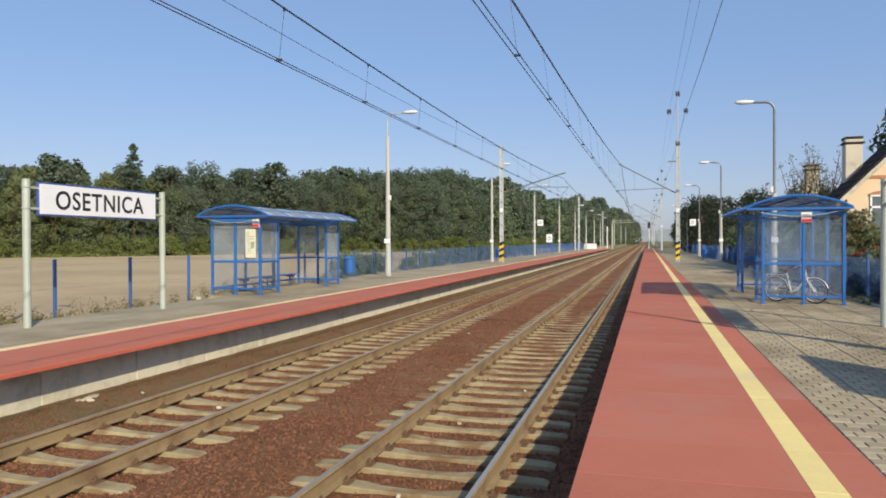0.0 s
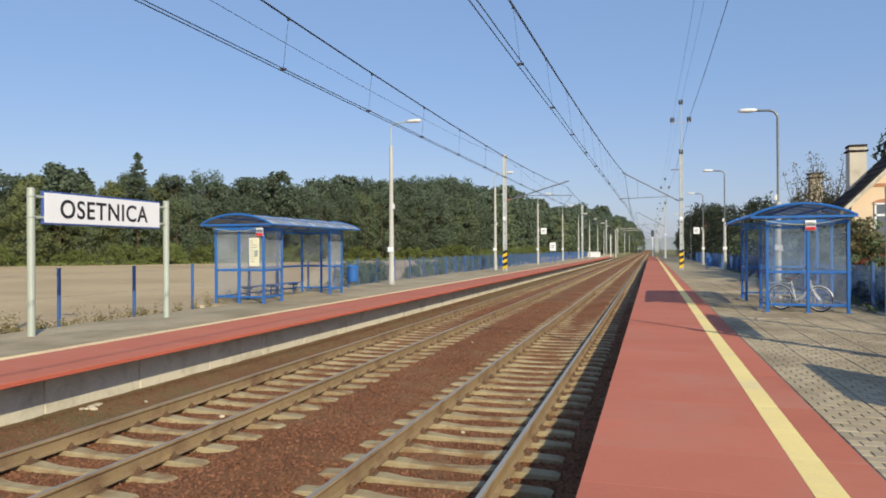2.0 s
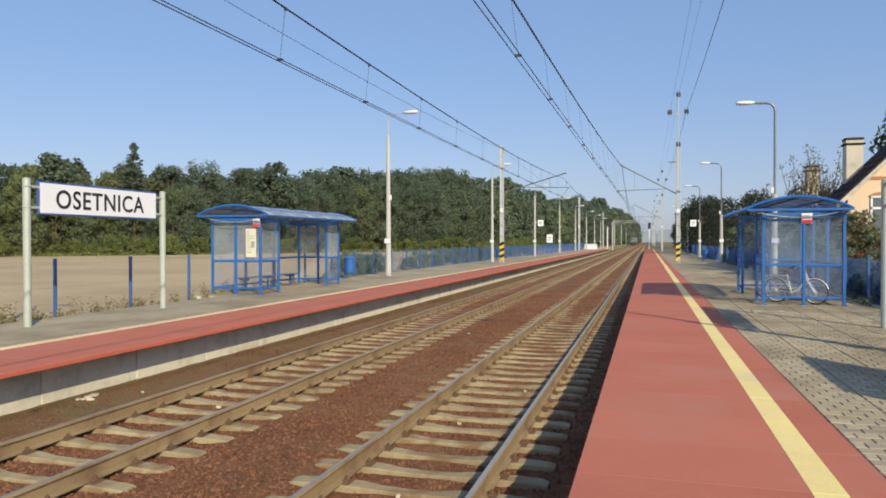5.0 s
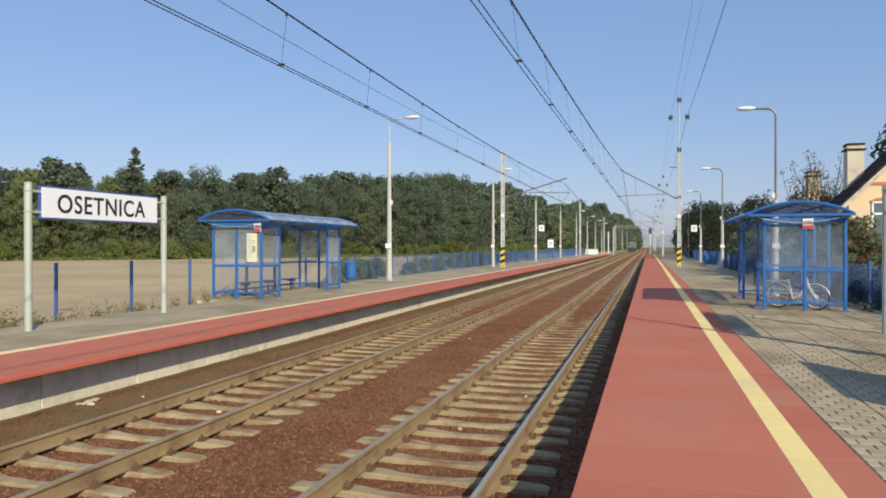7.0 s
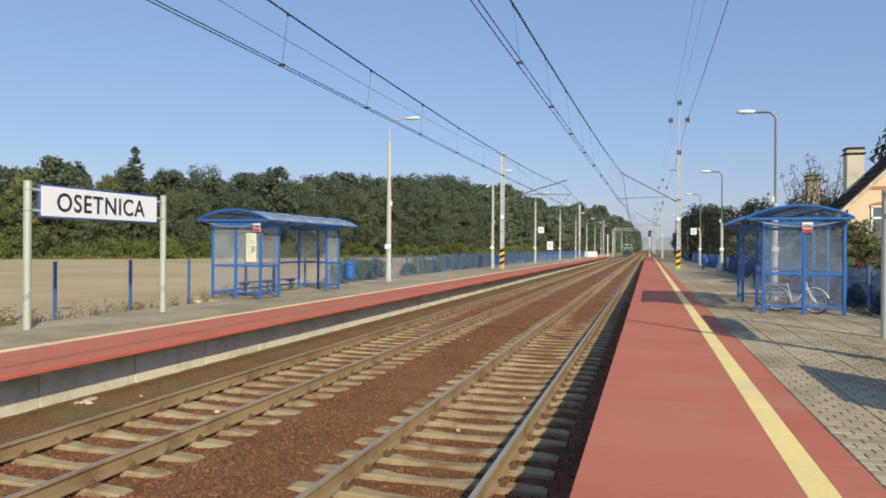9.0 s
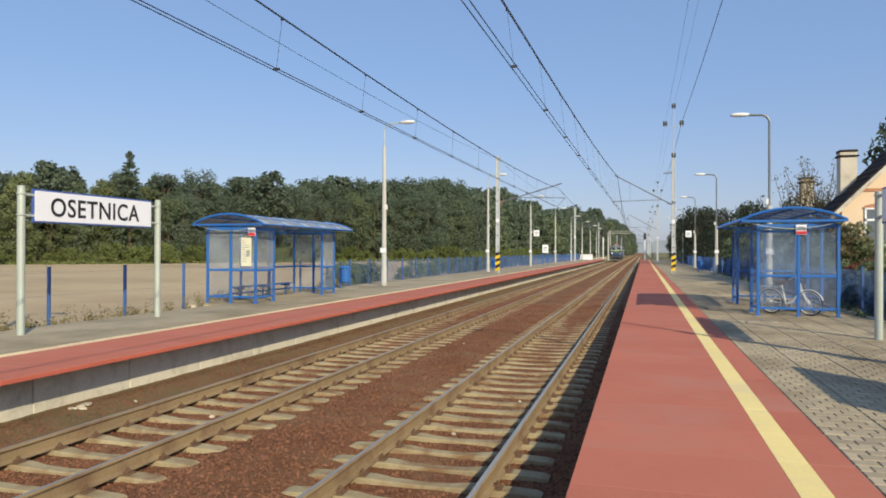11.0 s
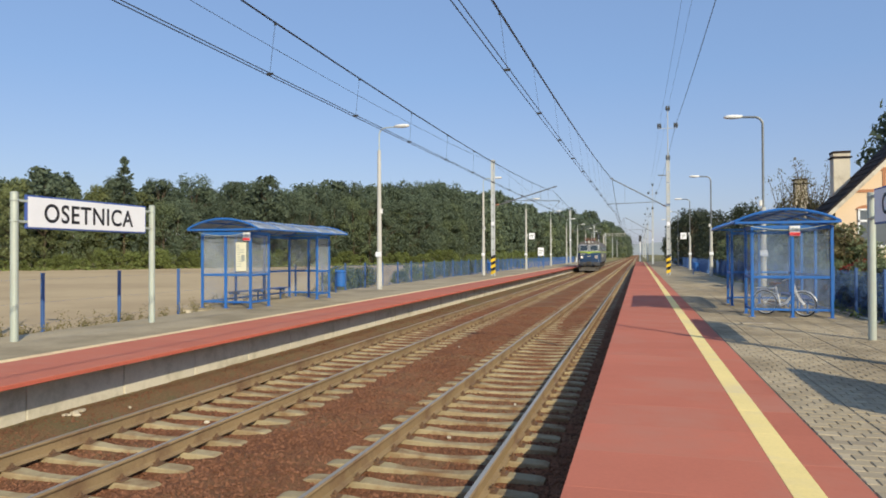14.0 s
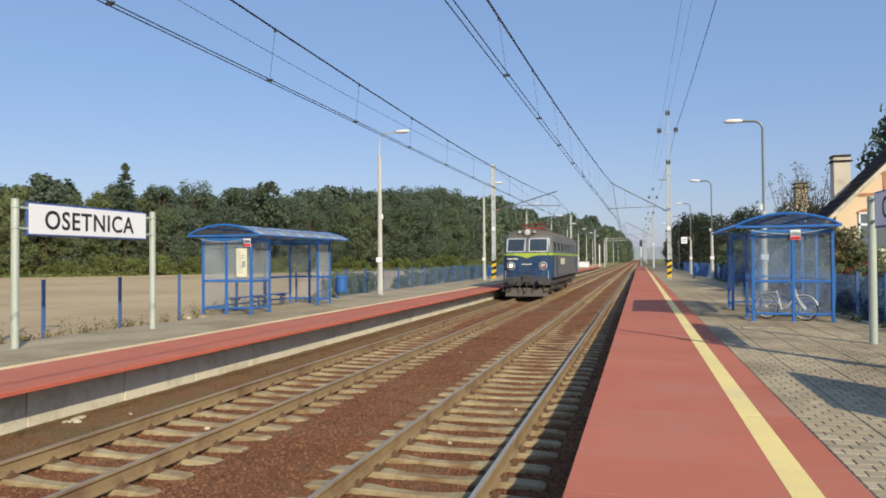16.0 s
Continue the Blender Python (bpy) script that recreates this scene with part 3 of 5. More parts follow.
# ---- overhead line ----
def mast(x, y, side, height, tip, tall=0.0, near_track=None):
    """A concrete overhead-line mast; side +1: its arm reaches towards +x."""
    ob = thing("overhead_line_mast", "pale concrete mast with steel arm and striped foot", "mast", "overhead line masts", pose(x, y, 0))
    col = Shape()
    col.box(-0.145, -0.065, -0.13, 0.13, -0.1, height, c=0.015)
    col.box(0.065, 0.145, -0.13, 0.13, -0.1, height, c=0.015)
    z = 0.3
    while z < height - 0.3:
        col.box(-0.08, 0.08, -0.10, 0.10, z, z + 0.82)
        z += 0.9
    part("column", col, mast_mat, ob)
    if y < 100:
        for i in range(6):
            band = Shape()
            zz = 0.12 + i * 0.24
            q = [(-0.16, zz), (0.16, zz + 0.14), (0.16, zz + 0.38), (-0.16, zz + 0.24)]
            band.prism(q, -0.15, 0.15)
            part("warning_stripe", band, letter_black if i % 2 else hazard_yellow, ob, "black stripe" if i % 2 else "yellow stripe")
    reach = near_track - x
    arm = Shape()
    arm.tube((side * 0.15, 0, 5.55), (reach + side * 0.25, 0, tip + 0.12), 0.045)
    arm.tube((reach, 0, tip), (reach, 0, tip + 0.12), 0.03)
    part("bracket_arm", arm, steel_grey, ob)
    steady = Shape()
    steady.tube((side * 0.9, 0, 5.95), (reach + side * 0.5, 0, 5.85), 0.026)
    steady.tube((reach + side * 0.5, 0, 5.85), (reach - side * 0.1, 0, 5.18), 0.014)
    steady.tube((reach * 0.78, 0, 5.9), (reach * 0.78, 0, 5.55 + (tip - 5.5) * 0.78), 0.01)
    part("steady_arm", steady, steel_grey, ob)
    if tall:
        part("side_bracket", Shape().box(-0.78, -0.14, -0.03, 0.03, 8.06, 8.14, c=0.008), steel_grey, ob)
    if y < 130:
        part("plate", Shape().box(-0.13, 0.13, -0.155, -0.135, 4.0, 4.3, c=0.004), white_paint, ob, "small white plate")
    ins = Shape()
    for k in range(5):
        ins.tube((side * (0.2 + k * 0.06), 0, 5.57 + k * 0.026), (side * (0.23 + k * 0.06), 0, 5.585 + k * 0.026), 0.075, 0.04)
    part("insulator", ins, timber_dark, ob)
    if tall:
        ext = Shape().tube((0, 0, height - 0.6), (0, 0, tall), 0.045, 0.03)
        ext.tube((-0.7, 0, tall - 1.4), (0.75, 0, tall - 1.4), 0.025)
        part("pole_extension", ext, mast_mat, ob)
        for px, pz in ((-0.66, tall - 1.4), (0.62, tall - 1.4), (0.0, tall), (0.0, height)):
            for o in (-0.09, 0.09):
                part("line_insulator", Shape().tube((px + o, 0, pz), (px + o, 0, pz + 0.12), 0.05).tube((px + o, 0, pz + 0.12), (px + o, 0, pz + 0.42), 0.10, 0.06), wire_mat, ob)
    else:
        part("cap", Shape().box(-0.2, 0.2, -0.15, 0.15, height, height + 0.05, c=0.01), pole_mat, ob)
    return ob

MASTS_L = [-10.4, 54.8, 120.5, 187, 253, 320, 390, 460, 530]
MASTS_R = [-5.5, 59.9, 125, 191, 257, 324, 394, 464, 534]

def span_wire(s, x0, x1, y0, y1, z0, z1, sag, r, n=16):
    pts = []
    for i in range(n + 1):
        k = i / n
        pts.append((x0 + (x1 - x0) * k, y0 + (y1 - y0) * k, z0 + (z1 - z0) * k - 4 * sag * k * (1 - k)))
    s.pipe(pts, r, 5)
    return pts

def make_catenary(masts, x, label, tip, sag, first, shift, start=None, swing=0.0):
    """Contact wires that swing from side to side by first; the messenger swings less, and may start lower or higher on the first span."""
    ob = thing("overhead_line", label, "overhead wire", "overhead wires")
    ob["kind"] = "structure"
    for a, b in zip(masts, masts[1:]):
        n = 18 if a < 130 else 8
        turn = -1 if masts.index(a) % 2 else 1
        zig, far = turn * first, turn * swing
        z0, dip = (start if start and a == masts[0] else (tip, sag))
        low = Shape()
        for o in (-0.05, 0.05):
            span_wire(low, x + zig + o, x - zig + o, a, b, 5.03, 5.03, 0.09, 0.009, n)
        part("contact_wire", low, wire_mat, ob)
        up = Shape()
        for o in (-0.012, 0.012):
            span_wire(up, x + o + shift + far, x + o + shift - far, a, b, z0, tip, dip, 0.010, n)
        part("messenger_wire", up, wire_mat, ob)
        if a < 200:
            k = 2.0
            while k < b - a - 1:
                f = k / (b - a)
                xx, xt = x + zig - 2 * zig * f, x + shift + far - 2 * far * f
                ztop, zlow = z0 + (tip - z0) * f - 4 * dip * f * (1 - f), 5.03 - 4 * 0.09 * f * (1 - f)
                part("dropper", Shape().tube((xx, a + k, zlow), (xt, a + k, ztop), 0.004, n=4).box(xx - 0.06, xx + 0.06, a + k - 0.015, a + k + 0.015, zlow - 0.012, zlow + 0.03)
                     .box(xt - 0.02, xt + 0.02, a + k - 0.015, a + k + 0.015, ztop - 0.05, ztop + 0.015), wire_mat, ob)
                k += 3.95

def make_lines():
    make_catenary(MASTS_L, XL, "twin contact wires hung from a sagging messenger wire", 6.55, 0.76, -0.15, 0.06)
    make_catenary(MASTS_R, XR + 0.235, "twin contact wires hung from a sagging messenger wire over the platform track", 7.95, 1.75, -0.30, -0.18, (5.75, 0.43), -0.19)
    ob = thing("feeder_line", "thin feeder cables strung from mast to mast", "overhead wire", "overhead wires")
    ob["kind"] = "structure"
    for a, b in zip(MASTS_L[:6], MASTS_L[1:7]):
        s = Shape()
        span_wire(s, -11.1, -11.1, a, b, 9.0, 9.0, 0.75, 0.009)
        part("ground_wire", s, wire_mat, ob)
    for a, b in zip(MASTS_R[:6], MASTS_R[1:7]):
        for dx, z, r in ((0.62, 12.2, 0.016), (-0.66, 12.2, 0.006), (0, 13.5, 0.006)):
            s = Shape()
            span_wire(s, 2.32 + dx, 2.32 + dx, a, b, z, z, 0.6, r)
            part("feeder_wire", s, wire_mat, ob)
    for y in MASTS_L[1:7]:
        mast(-11.1, y, 1, 9.1, 6.85, 0, XL)
    for y in MASTS_R[1:7]:
        mast(2.32, y, -1, 9.3, 7.9, 13.3, XR + 0.30)

# ---- station things ----
def make_shelter(x, y, side, length, depth, label, poster):
    """A waiting shelter; side -1: the open front faces +x, with the back at -x."""
    ob = thing("waiting_shelter", label, "shelter", "waiting shelters", pose(x, y, 0))
    g = side
    def post(u, v, top=2.45, w=0.038):
        part("post", Shape().box(g * u - w, g * u + w, v - w, v + w, 0, top, c=0.008).box(g * u - 0.08, g * u + 0.08, v - 0.08, v + 0.08, 0, 0.012), blue_paint, ob)
    D, L, MID = depth, length, depth * 0.51
    for u, v in ((0, 0), (0, 1.15), (0, L - 1.1), (0, L), (D, 0), (D, L / 3), (D, 2 * L / 3), (D, L), (MID, 0), (MID, L)):
        post(u, v)
    def bay(u0, v0, u1, v1):
        along = abs(v1 - v0) > abs(u1 - u0)
        for z, h in ((0.20, 0.03), (1.07, 0.035), (2.41, 0.05)):
            s = Shape()
            if along:
                s.box(g * u0 - 0.025, g * u0 + 0.025, v0 + 0.045, v1 - 0.045, z - h, z + h, c=0.006)
            else:
                a, b = sorted((g * u0, g * u1))
                s.box(a + 0.045, b - 0.045, v0 - 0.025, v0 + 0.025, z - h, z + h, c=0.006)
            part("rail", s, blue_paint, ob)
        for z0, z1 in ((0.23, 1.035), (1.105, 2.36)):
            s = Shape()
            if along:
                s.box(g * u0 - 0.004, g * u0 + 0.004, v0 + 0.05, v1 - 0.05, z0, z1)
            else:
                a, b = sorted((g * u0, g * u1))
                s.box(a + 0.05, b - 0.05, v0 - 0.004, v0 + 0.004, z0, z1)
            part("wall_sheet", s, (wall_sheet if poster else side_sheet) if z0 > 0.5 and (not along or u0 == 0) else low_sheet, ob, "scratched clear plastic sheet")
    for v in (0, L):
        bay(0, v, MID, v)
        bay(MID, v, D, v)
    for k in range(3):
        bay(D, k * L / 3, D, (k + 1) * L / 3)
    bay(0, 0, 0, 1.15)
    bay(0, L - 1.1, 0, L)
    # barrel roof
    lo, hi, n = -0.47, 2.08, 12
    def arch(k):
        u = lo + (hi - lo) * k
        return g * u, 2.55 + 0.32 * math.sin(math.pi * k) ** 0.8
    pts = [arch(i / n) for i in range(n + 1)]
    y0, y1 = -0.34, L + (0.75 if poster else 0.38)
    ribs = 6
    for j in range(ribs - 1):
        a, b = y0 + (y1 - y0) * j / (ribs - 1), y0 + (y1 - y0) * (j + 1) / (ribs - 1)
        s = Shape()
        s.v = [(p, yy, q + dz) for yy in (a + 0.03, b - 0.03) for dz in (0.0, 0.012) for p, q in pts]
        m = n + 1
        for i in range(n):
            s.f += [(i, i + 1, 2 * m + i + 1, 2 * m + i), (m + i, 3 * m + i, 3 * m + i + 1, m + i + 1)]
        s.m = [0] * len(s.f)
        part("roof_sheet", s, roof_sheet, ob, "bluish curved plastic roof sheet")
    for j in range(ribs):
        yy = y0 + (y1 - y0) * j / (ribs - 1)
        r = 0.035 if j in (0, ribs - 1) else 0.022
        part("roof_rib", Shape().pipe([(p, yy, q + 0.004) for p, q in pts], r, 6), blue_paint, ob)
    for p, q in (pts[0], pts[-1]):
        part("gutter", Shape().box(p - 0.03, p + 0.03, y0, y1, q - 0.04, q + 0.006, c=0.008), blue_paint, ob)
    for i in (3, 6, 9):
        part("purlin", Shape().box(pts[i][0] - 0.02, pts[i][0] + 0.02, y0, y1, pts[i][1] - 0.05, pts[i][1] - 0.01), blue_paint, ob)
    for v in (y0, 0.0, L):
        a, b = sorted((pts[0][0], pts[-1][0]))
        part("tie_beam", Shape().box(a, b, v - 0.025, v + 0.025, 2.50, 2.56, c=0.006), blue_paint, ob)
    sag = [(g * (lo + 0.12 + (hi - lo - 0.24) * k / 12), y0 + 0.06, 2.50 - 0.17 * math.sin(math.pi * k / 12)) for k in range(13)]
    part("tie_rod", Shape().pipe(sag, 0.009, 5), galv, ob, "thin pale bowed rod under the gable")
    bench = Shape()
    for k in range(3):
        a, b = sorted((g * (D - 0.12 - k * 0.14), g * (D - 0.24 - k * 0.14)))
        bench.box(a, b, 1.0, L - 0.9, 0.43, 0.46, c=0.005)
    bn = part("bench", bench, wood_seat, ob, "dark blue slatted bench")
    for v in (1.4, L / 2, L - 1.3):
        a, b = sorted((g * (D - 0.1), g * (D - 0.5)))
        part("bench_bracket", Shape().box(a, b, v - 0.02, v + 0.02, 0.36, 0.43).box(g * (D - 0.3) - 0.02, g * (D - 0.3) + 0.02, v - 0.02, v + 0.02, 0, 0.4), blue_paint, bn)
    # small round notice under the roof
    u = 0.10 if poster else 1.05
    tag = part("notice", Shape().box(g * u - 0.13, g * u + 0.13, -0.075, -0.055, 2.17, 2.44, c=0.004), white_paint, ob, "white notice with a red band")
    part("red_band", Shape().box(g * u - 0.125, g * u + 0.125, -0.080, -0.076, 2.18, 2.27), sign_red, tag)
    part("bars", Shape().box(g * u - 0.08, g * u + 0.08, -0.079, -0.076, 2.32, 2.34).box(g * u - 0.08, g * u + 0.06, -0.079, -0.076, 2.37, 2.385), ink_grey, tag)
    if poster:
        a, b = sorted((g * 0.13, g * 0.50))
        ps = part("poster", Shape().box(a, b, -0.05, -0.035, 1.20, 2.12, c=0.003), poster_mat, ob, "cream printed timetable sheet")
        rng = random.Random(2)
        for k in range(10):
            z = 2.02 - k * 0.075
            part("text_bar", Shape().box(a + 0.05, b - 0.05 - rng.uniform(0, 0.2), -0.054, -0.051, z, z + 0.022), ink_grey, ps)
        part("map_block", Shape().box(b - 0.17, b - 0.05, -0.055, -0.051, 1.52, 1.72), ink_grey, ps)
    return ob


def make_station_sign(x, y0, y1, face, label, post_z):
    """A name board on two posts along the track; face +1: it looks towards +x."""
    ob = thing("station_sign", label, "station sign", "station name boards", pose(x, (y0 + y1) / 2, 0))
    h = (y1 - y0) / 2
    for e in (-1, 1):
        p = part("post", Shape().tube((0, e * h, -0.05), (0, e * h, post_z), 0.075, n=14), galv, ob)
        part("post_cap", Shape().tube((0, e * h, post_z), (0, e * h, post_z + 0.02), 0.08, 0.06, 14), galv, p)
        for z in (2.40, 2.82):
            part("clamp", Shape().box(-0.03, 0.03, min(e * h, e * (h - 0.3)), max(e * h, e * (h - 0.3)), z - 0.025, z + 0.025, c=0.005).ring((0, e * h, z), (0, 0, 1), 0.08, 0.012, 16, 5), galv, p)
    w = h - 0.26
    board = part("board", Shape().box(-0.034, 0.026, -w, w, 2.26, 2.95, c=0.008) if face > 0 else Shape().box(-0.026, 0.034, -w, w, 2.26, 2.95, c=0.008), mat_board_blue, ob, "blue sheet-metal casing")
    part("panel", Shape().box(min(face * 0.027, face * 0.034), max(face * 0.027, face * 0.034), -w + 0.035, w - 0.035, 2.295, 2.915, c=0.003), white_paint, board, "white name panel")
    if face > 0:
        m = Matrix(((0, 0, 1, 0.036), (1, 0, 0, -0.03), (0, 1, 0, 2.578), (0, 0, 0, 1)))
    else:
        m = Matrix(((0, 0, -1, -0.036), (-1, 0, 0, 0.0), (0, 1, 0, 2.60), (0, 0, 0, 1)))
    lettering("OSETNICA", 0.55, letter_black, board, m, width=2.68, weight=0.008)
    return ob

mat_board_blue = mat("board_blue", (0.05, 0.10, 0.34), 0.45, 0.12, 1, 15, 0.05)


def make_lamp(arm, top, stump):
    """A platform lamp: concrete pole, bent steel arm towards the track, flat luminaire."""
    ob = thing("platform_lamp", "pale concrete lamp post with a bent steel arm", "lamp post", "platform lamps")
    part("pole", Shape().tube((0, 0, -0.1), (0, 0, 0.9), 0.145, 0.135, 12).tube((0, 0, 0.9), (0, 0, stump), 0.125, 0.125 - 0.05 * stump / top, 12), pole_mat, ob)
    pts = [(0, 0, stump - 0.05), (0, 0, top - 0.35)]
    for k in range(1, 7):
        t = k / 6 * math.pi / 2 * 0.95
        pts.append((arm * 0.35 * (1 - math.cos(t)), 0, top - 0.35 + 0.35 * math.sin(t)))
    pts.append((arm * 0.95, 0, top + 0.03))
    part("arm", Shape().pipe(pts, 0.030 if arm > 0 else 0.05, 8), galv if arm > 0 else steel_grey, ob)
    s = Shape()
    for i, (u, w, hh) in enumerate(((0.80, 0.05, 0.05), (0.95, 0.10, 0.085), (1.2, 0.14, 0.10), (1.45, 0.13, 0.085), (1.56, 0.07, 0.05))):
        for k in range(8):
            t = 2 * math.pi * k / 8
            s.v.append((arm * u, math.cos(t) * w, top + 0.05 + math.sin(t) * hh))
        if i:
            s.f += [((i - 1) * 8 + k, (i - 1) * 8 + (k + 1) % 8, i * 8 + (k + 1) % 8, i * 8 + k) for k in range(8)]
    s.f += [tuple(range(8)), tuple(range(32, 40))]
    s.m = [0] * len(s.f)
    part("luminaire", s, lamp_white, ob, "white street-light housing", smooth=True)
    part("plate", Shape().box(-0.15, 0.15, -0.155, -0.135, 1.62, 1.85, c=0.003), white_paint, ob, "small white plate")
    part("fuse_box", Shape().box(arm * 0.10 - 0.06, arm * 0.10 + 0.06, -0.06, 0.06, 3.75, 4.0, c=0.01), lamp_white, ob)
    return ob


def make_fence(x, y0, count, step, label, bare=0):
    ob = thing("fence", label, "fence", "platform fences", pose(x, y0, 0))
    pm = Shape().box(-0.035, 0.035, -0.035, 0.035, -0.3, 1.28, c=0.006).box(-0.04, 0.04, -0.04, 0.04, 1.28, 1.30).mesh("post", blue_fence)
    s = Shape()
    k = 0.05
    while k < step - 0.04:
        s.box(-0.0016, 0.0016, k - 0.0013, k + 0.0013, -0.1, 1.2)
        k += 0.04
    for z in (-0.08, 0.55, 1.19):
        s.box(-0.004, 0.0, 0.02, step - 0.02, z - 0.0015, z + 0.0015)
    wm = s.mesh("mesh_panel", blue_fence)
    st = Shape()
    for z in (0.1, 0.6, 1.15):
        st.box(-0.0015, 0.0015, 0.02, step - 0.02, z - 0.0015, z + 0.0015)
    sm = st.mesh("wire_strand", blue_fence)
    for i in range(count):
        part("post", pm, None, ob, at=pose(0, i * step, 0))
        if i < count - 1:
            part("wire_strand" if i < bare else "mesh_panel", sm if i < bare else wm, None, ob, "thin wire strands" if i < bare else "blue welded wire mesh", at=pose(0, i * step, 0))
    return ob


def make_bin(x, y):
    ob = thing("litter_bin", "blue metal litter bin on a short post", "litter bin", "litter bins", pose(x, y, 0))
    s = Shape()
    for (r0, z0), (r1, z1) in zip(((0.17, 0.27), (0.20, 0.30), (0.21, 0.9), (0.235, 0.92), (0.235, 0.97)), ((0.20, 0.30), (0.21, 0.9), (0.235, 0.92), (0.235, 0.97), (0.21, 0.97))):
        s.tube((0, 0, z0), (0, 0, z1), r0, r1, 18)
    part("body", s, blue_paint, ob, smooth=False)
    part("post", Shape().tube((-0.24, 0, -0.02), (-0.24, 0, 1.05), 0.03), blue_paint, ob)
    part("bracket", Shape().box(-0.24, -0.19, -0.05, 0.05, 0.5, 0.56), blue_paint, ob)
    part("hood", Shape().tube((0, 0, 0.97), (0, 0, 1.03), 0.215, 0.12, 18), blue_paint, ob)
    return ob


def make_bicycle(x, y):
    """A low-step bicycle; its rear axle at x, heading +x."""
    ob = thing("bicycle", "silver step-through bicycle parked inside the shelter", "bicycle", "", pose(x, y, 0, 6, 0, -36))
    for n, cx in (("rear_wheel", 0.0), ("front_wheel", 1.06)):
        w = part(n, Shape().ring((cx, 0, 0.345), (0, 1, 0), 0.325, 0.02, 32, 6), tyre_mat, ob)
        part("rim", Shape().ring((cx, 0, 0.345), (0, 1, 0), 0.30, 0.014, 32, 5), bike_silver, w)
        sp = Shape().tube((cx, -0.04, 0.345), (cx, 0.04, 0.345), 0.025)
        for k in range(18):
            t = 2 * math.pi * k / 18
            sp.tube((cx, 0.02 * (-1) ** k, 0.345), (cx + 0.295 * math.cos(t), 0, 0.345 + 0.295 * math.sin(t)), 0.0018, n=4)
        part("spokes", sp, bike_silver, w)
        g = Shape()
        arc = [(cx + 0.36 * math.cos(t), 0, 0.345 + 0.36 * math.sin(t)) for t in [radians(a) for a in range(15, 186 if n == "rear_wheel" else 150, 15)]]
        part("mudguard", g.pipe(arc, 0.016, 6), bike_silver, w)
    fr = Shape()
    fr.tube((0.43, 0, 0.28), (0.33, 0, 0.80), 0.022).pipe([(0.43, 0, 0.28), (0.60, 0, 0.36), (0.75, 0, 0.55), (0.86, 0, 0.80)], 0.034)
    fr.tube((0.43, 0, 0.28), (0, 0.03, 0.345), 0.012).tube((0.36, 0, 0.66), (0, 0.03, 0.345), 0.011)
    part("frame_tubes", fr, bike_silver, ob, "silver low-step tubes")
    fk = Shape()
    for e in (-1, 1):
        fk.pipe([(0.87, e * 0.045, 0.70), (0.98, e * 0.045, 0.46), (1.06, e * 0.045, 0.345)], 0.019)
    fk.tube((0.88, 0, 0.70), (0.80, 0, 0.98), 0.02)
    part("fork", fk, bike_silver, ob)
    part("handlebar", Shape().pipe([(0.66, -0.28, 1.0), (0.80, -0.22, 1.06), (0.83, 0, 1.03), (0.80, 0.22, 1.06), (0.66, 0.28, 1.0)], 0.012), bike_silver, ob)
    part("saddle", Shape().prism([(0.16, 0.87), (0.20, 0.92), (0.46, 0.90), (0.45, 0.875), (0.25, 0.84)], -0.08, 0.08).tube((0.32, 0, 0.78), (0.30, 0, 0.87), 0.013), saddle_mat, ob, "brown saddle")
    part("chain_guard", Shape().prism([(0.02, 0.30), (0.50, 0.23), (0.53, 0.30), (0.45, 0.36), (0.02, 0.39)], 0.05, 0.07), saddle_mat, ob, "reddish chain guard")
    part("carrier", Shape().box(-0.22, 0.28, -0.06, 0.06, 0.745, 0.76).tube((-0.1, 0.05, 0.75), (0, 0.05, 0.345), 0.006).tube((-0.1, -0.05, 0.75), (0, -0.05, 0.345), 0.006), bike_silver, ob)
    part("crank", Shape().ring((0.43, 0.05, 0.28), (0, 1, 0), 0.09, 0.008, 18, 5).tube((0.43, 0.09, 0.28), (0.53, 0.09, 0.15), 0.012).box(0.49, 0.58, 0.09, 0.18, 0.135, 0.155), steel_grey, ob)
    part("headlight", Shape().tube((0.92, 0, 0.80), (0.98, 0, 0.80), 0.03, 0.045), steel_grey, ob)
    return ob


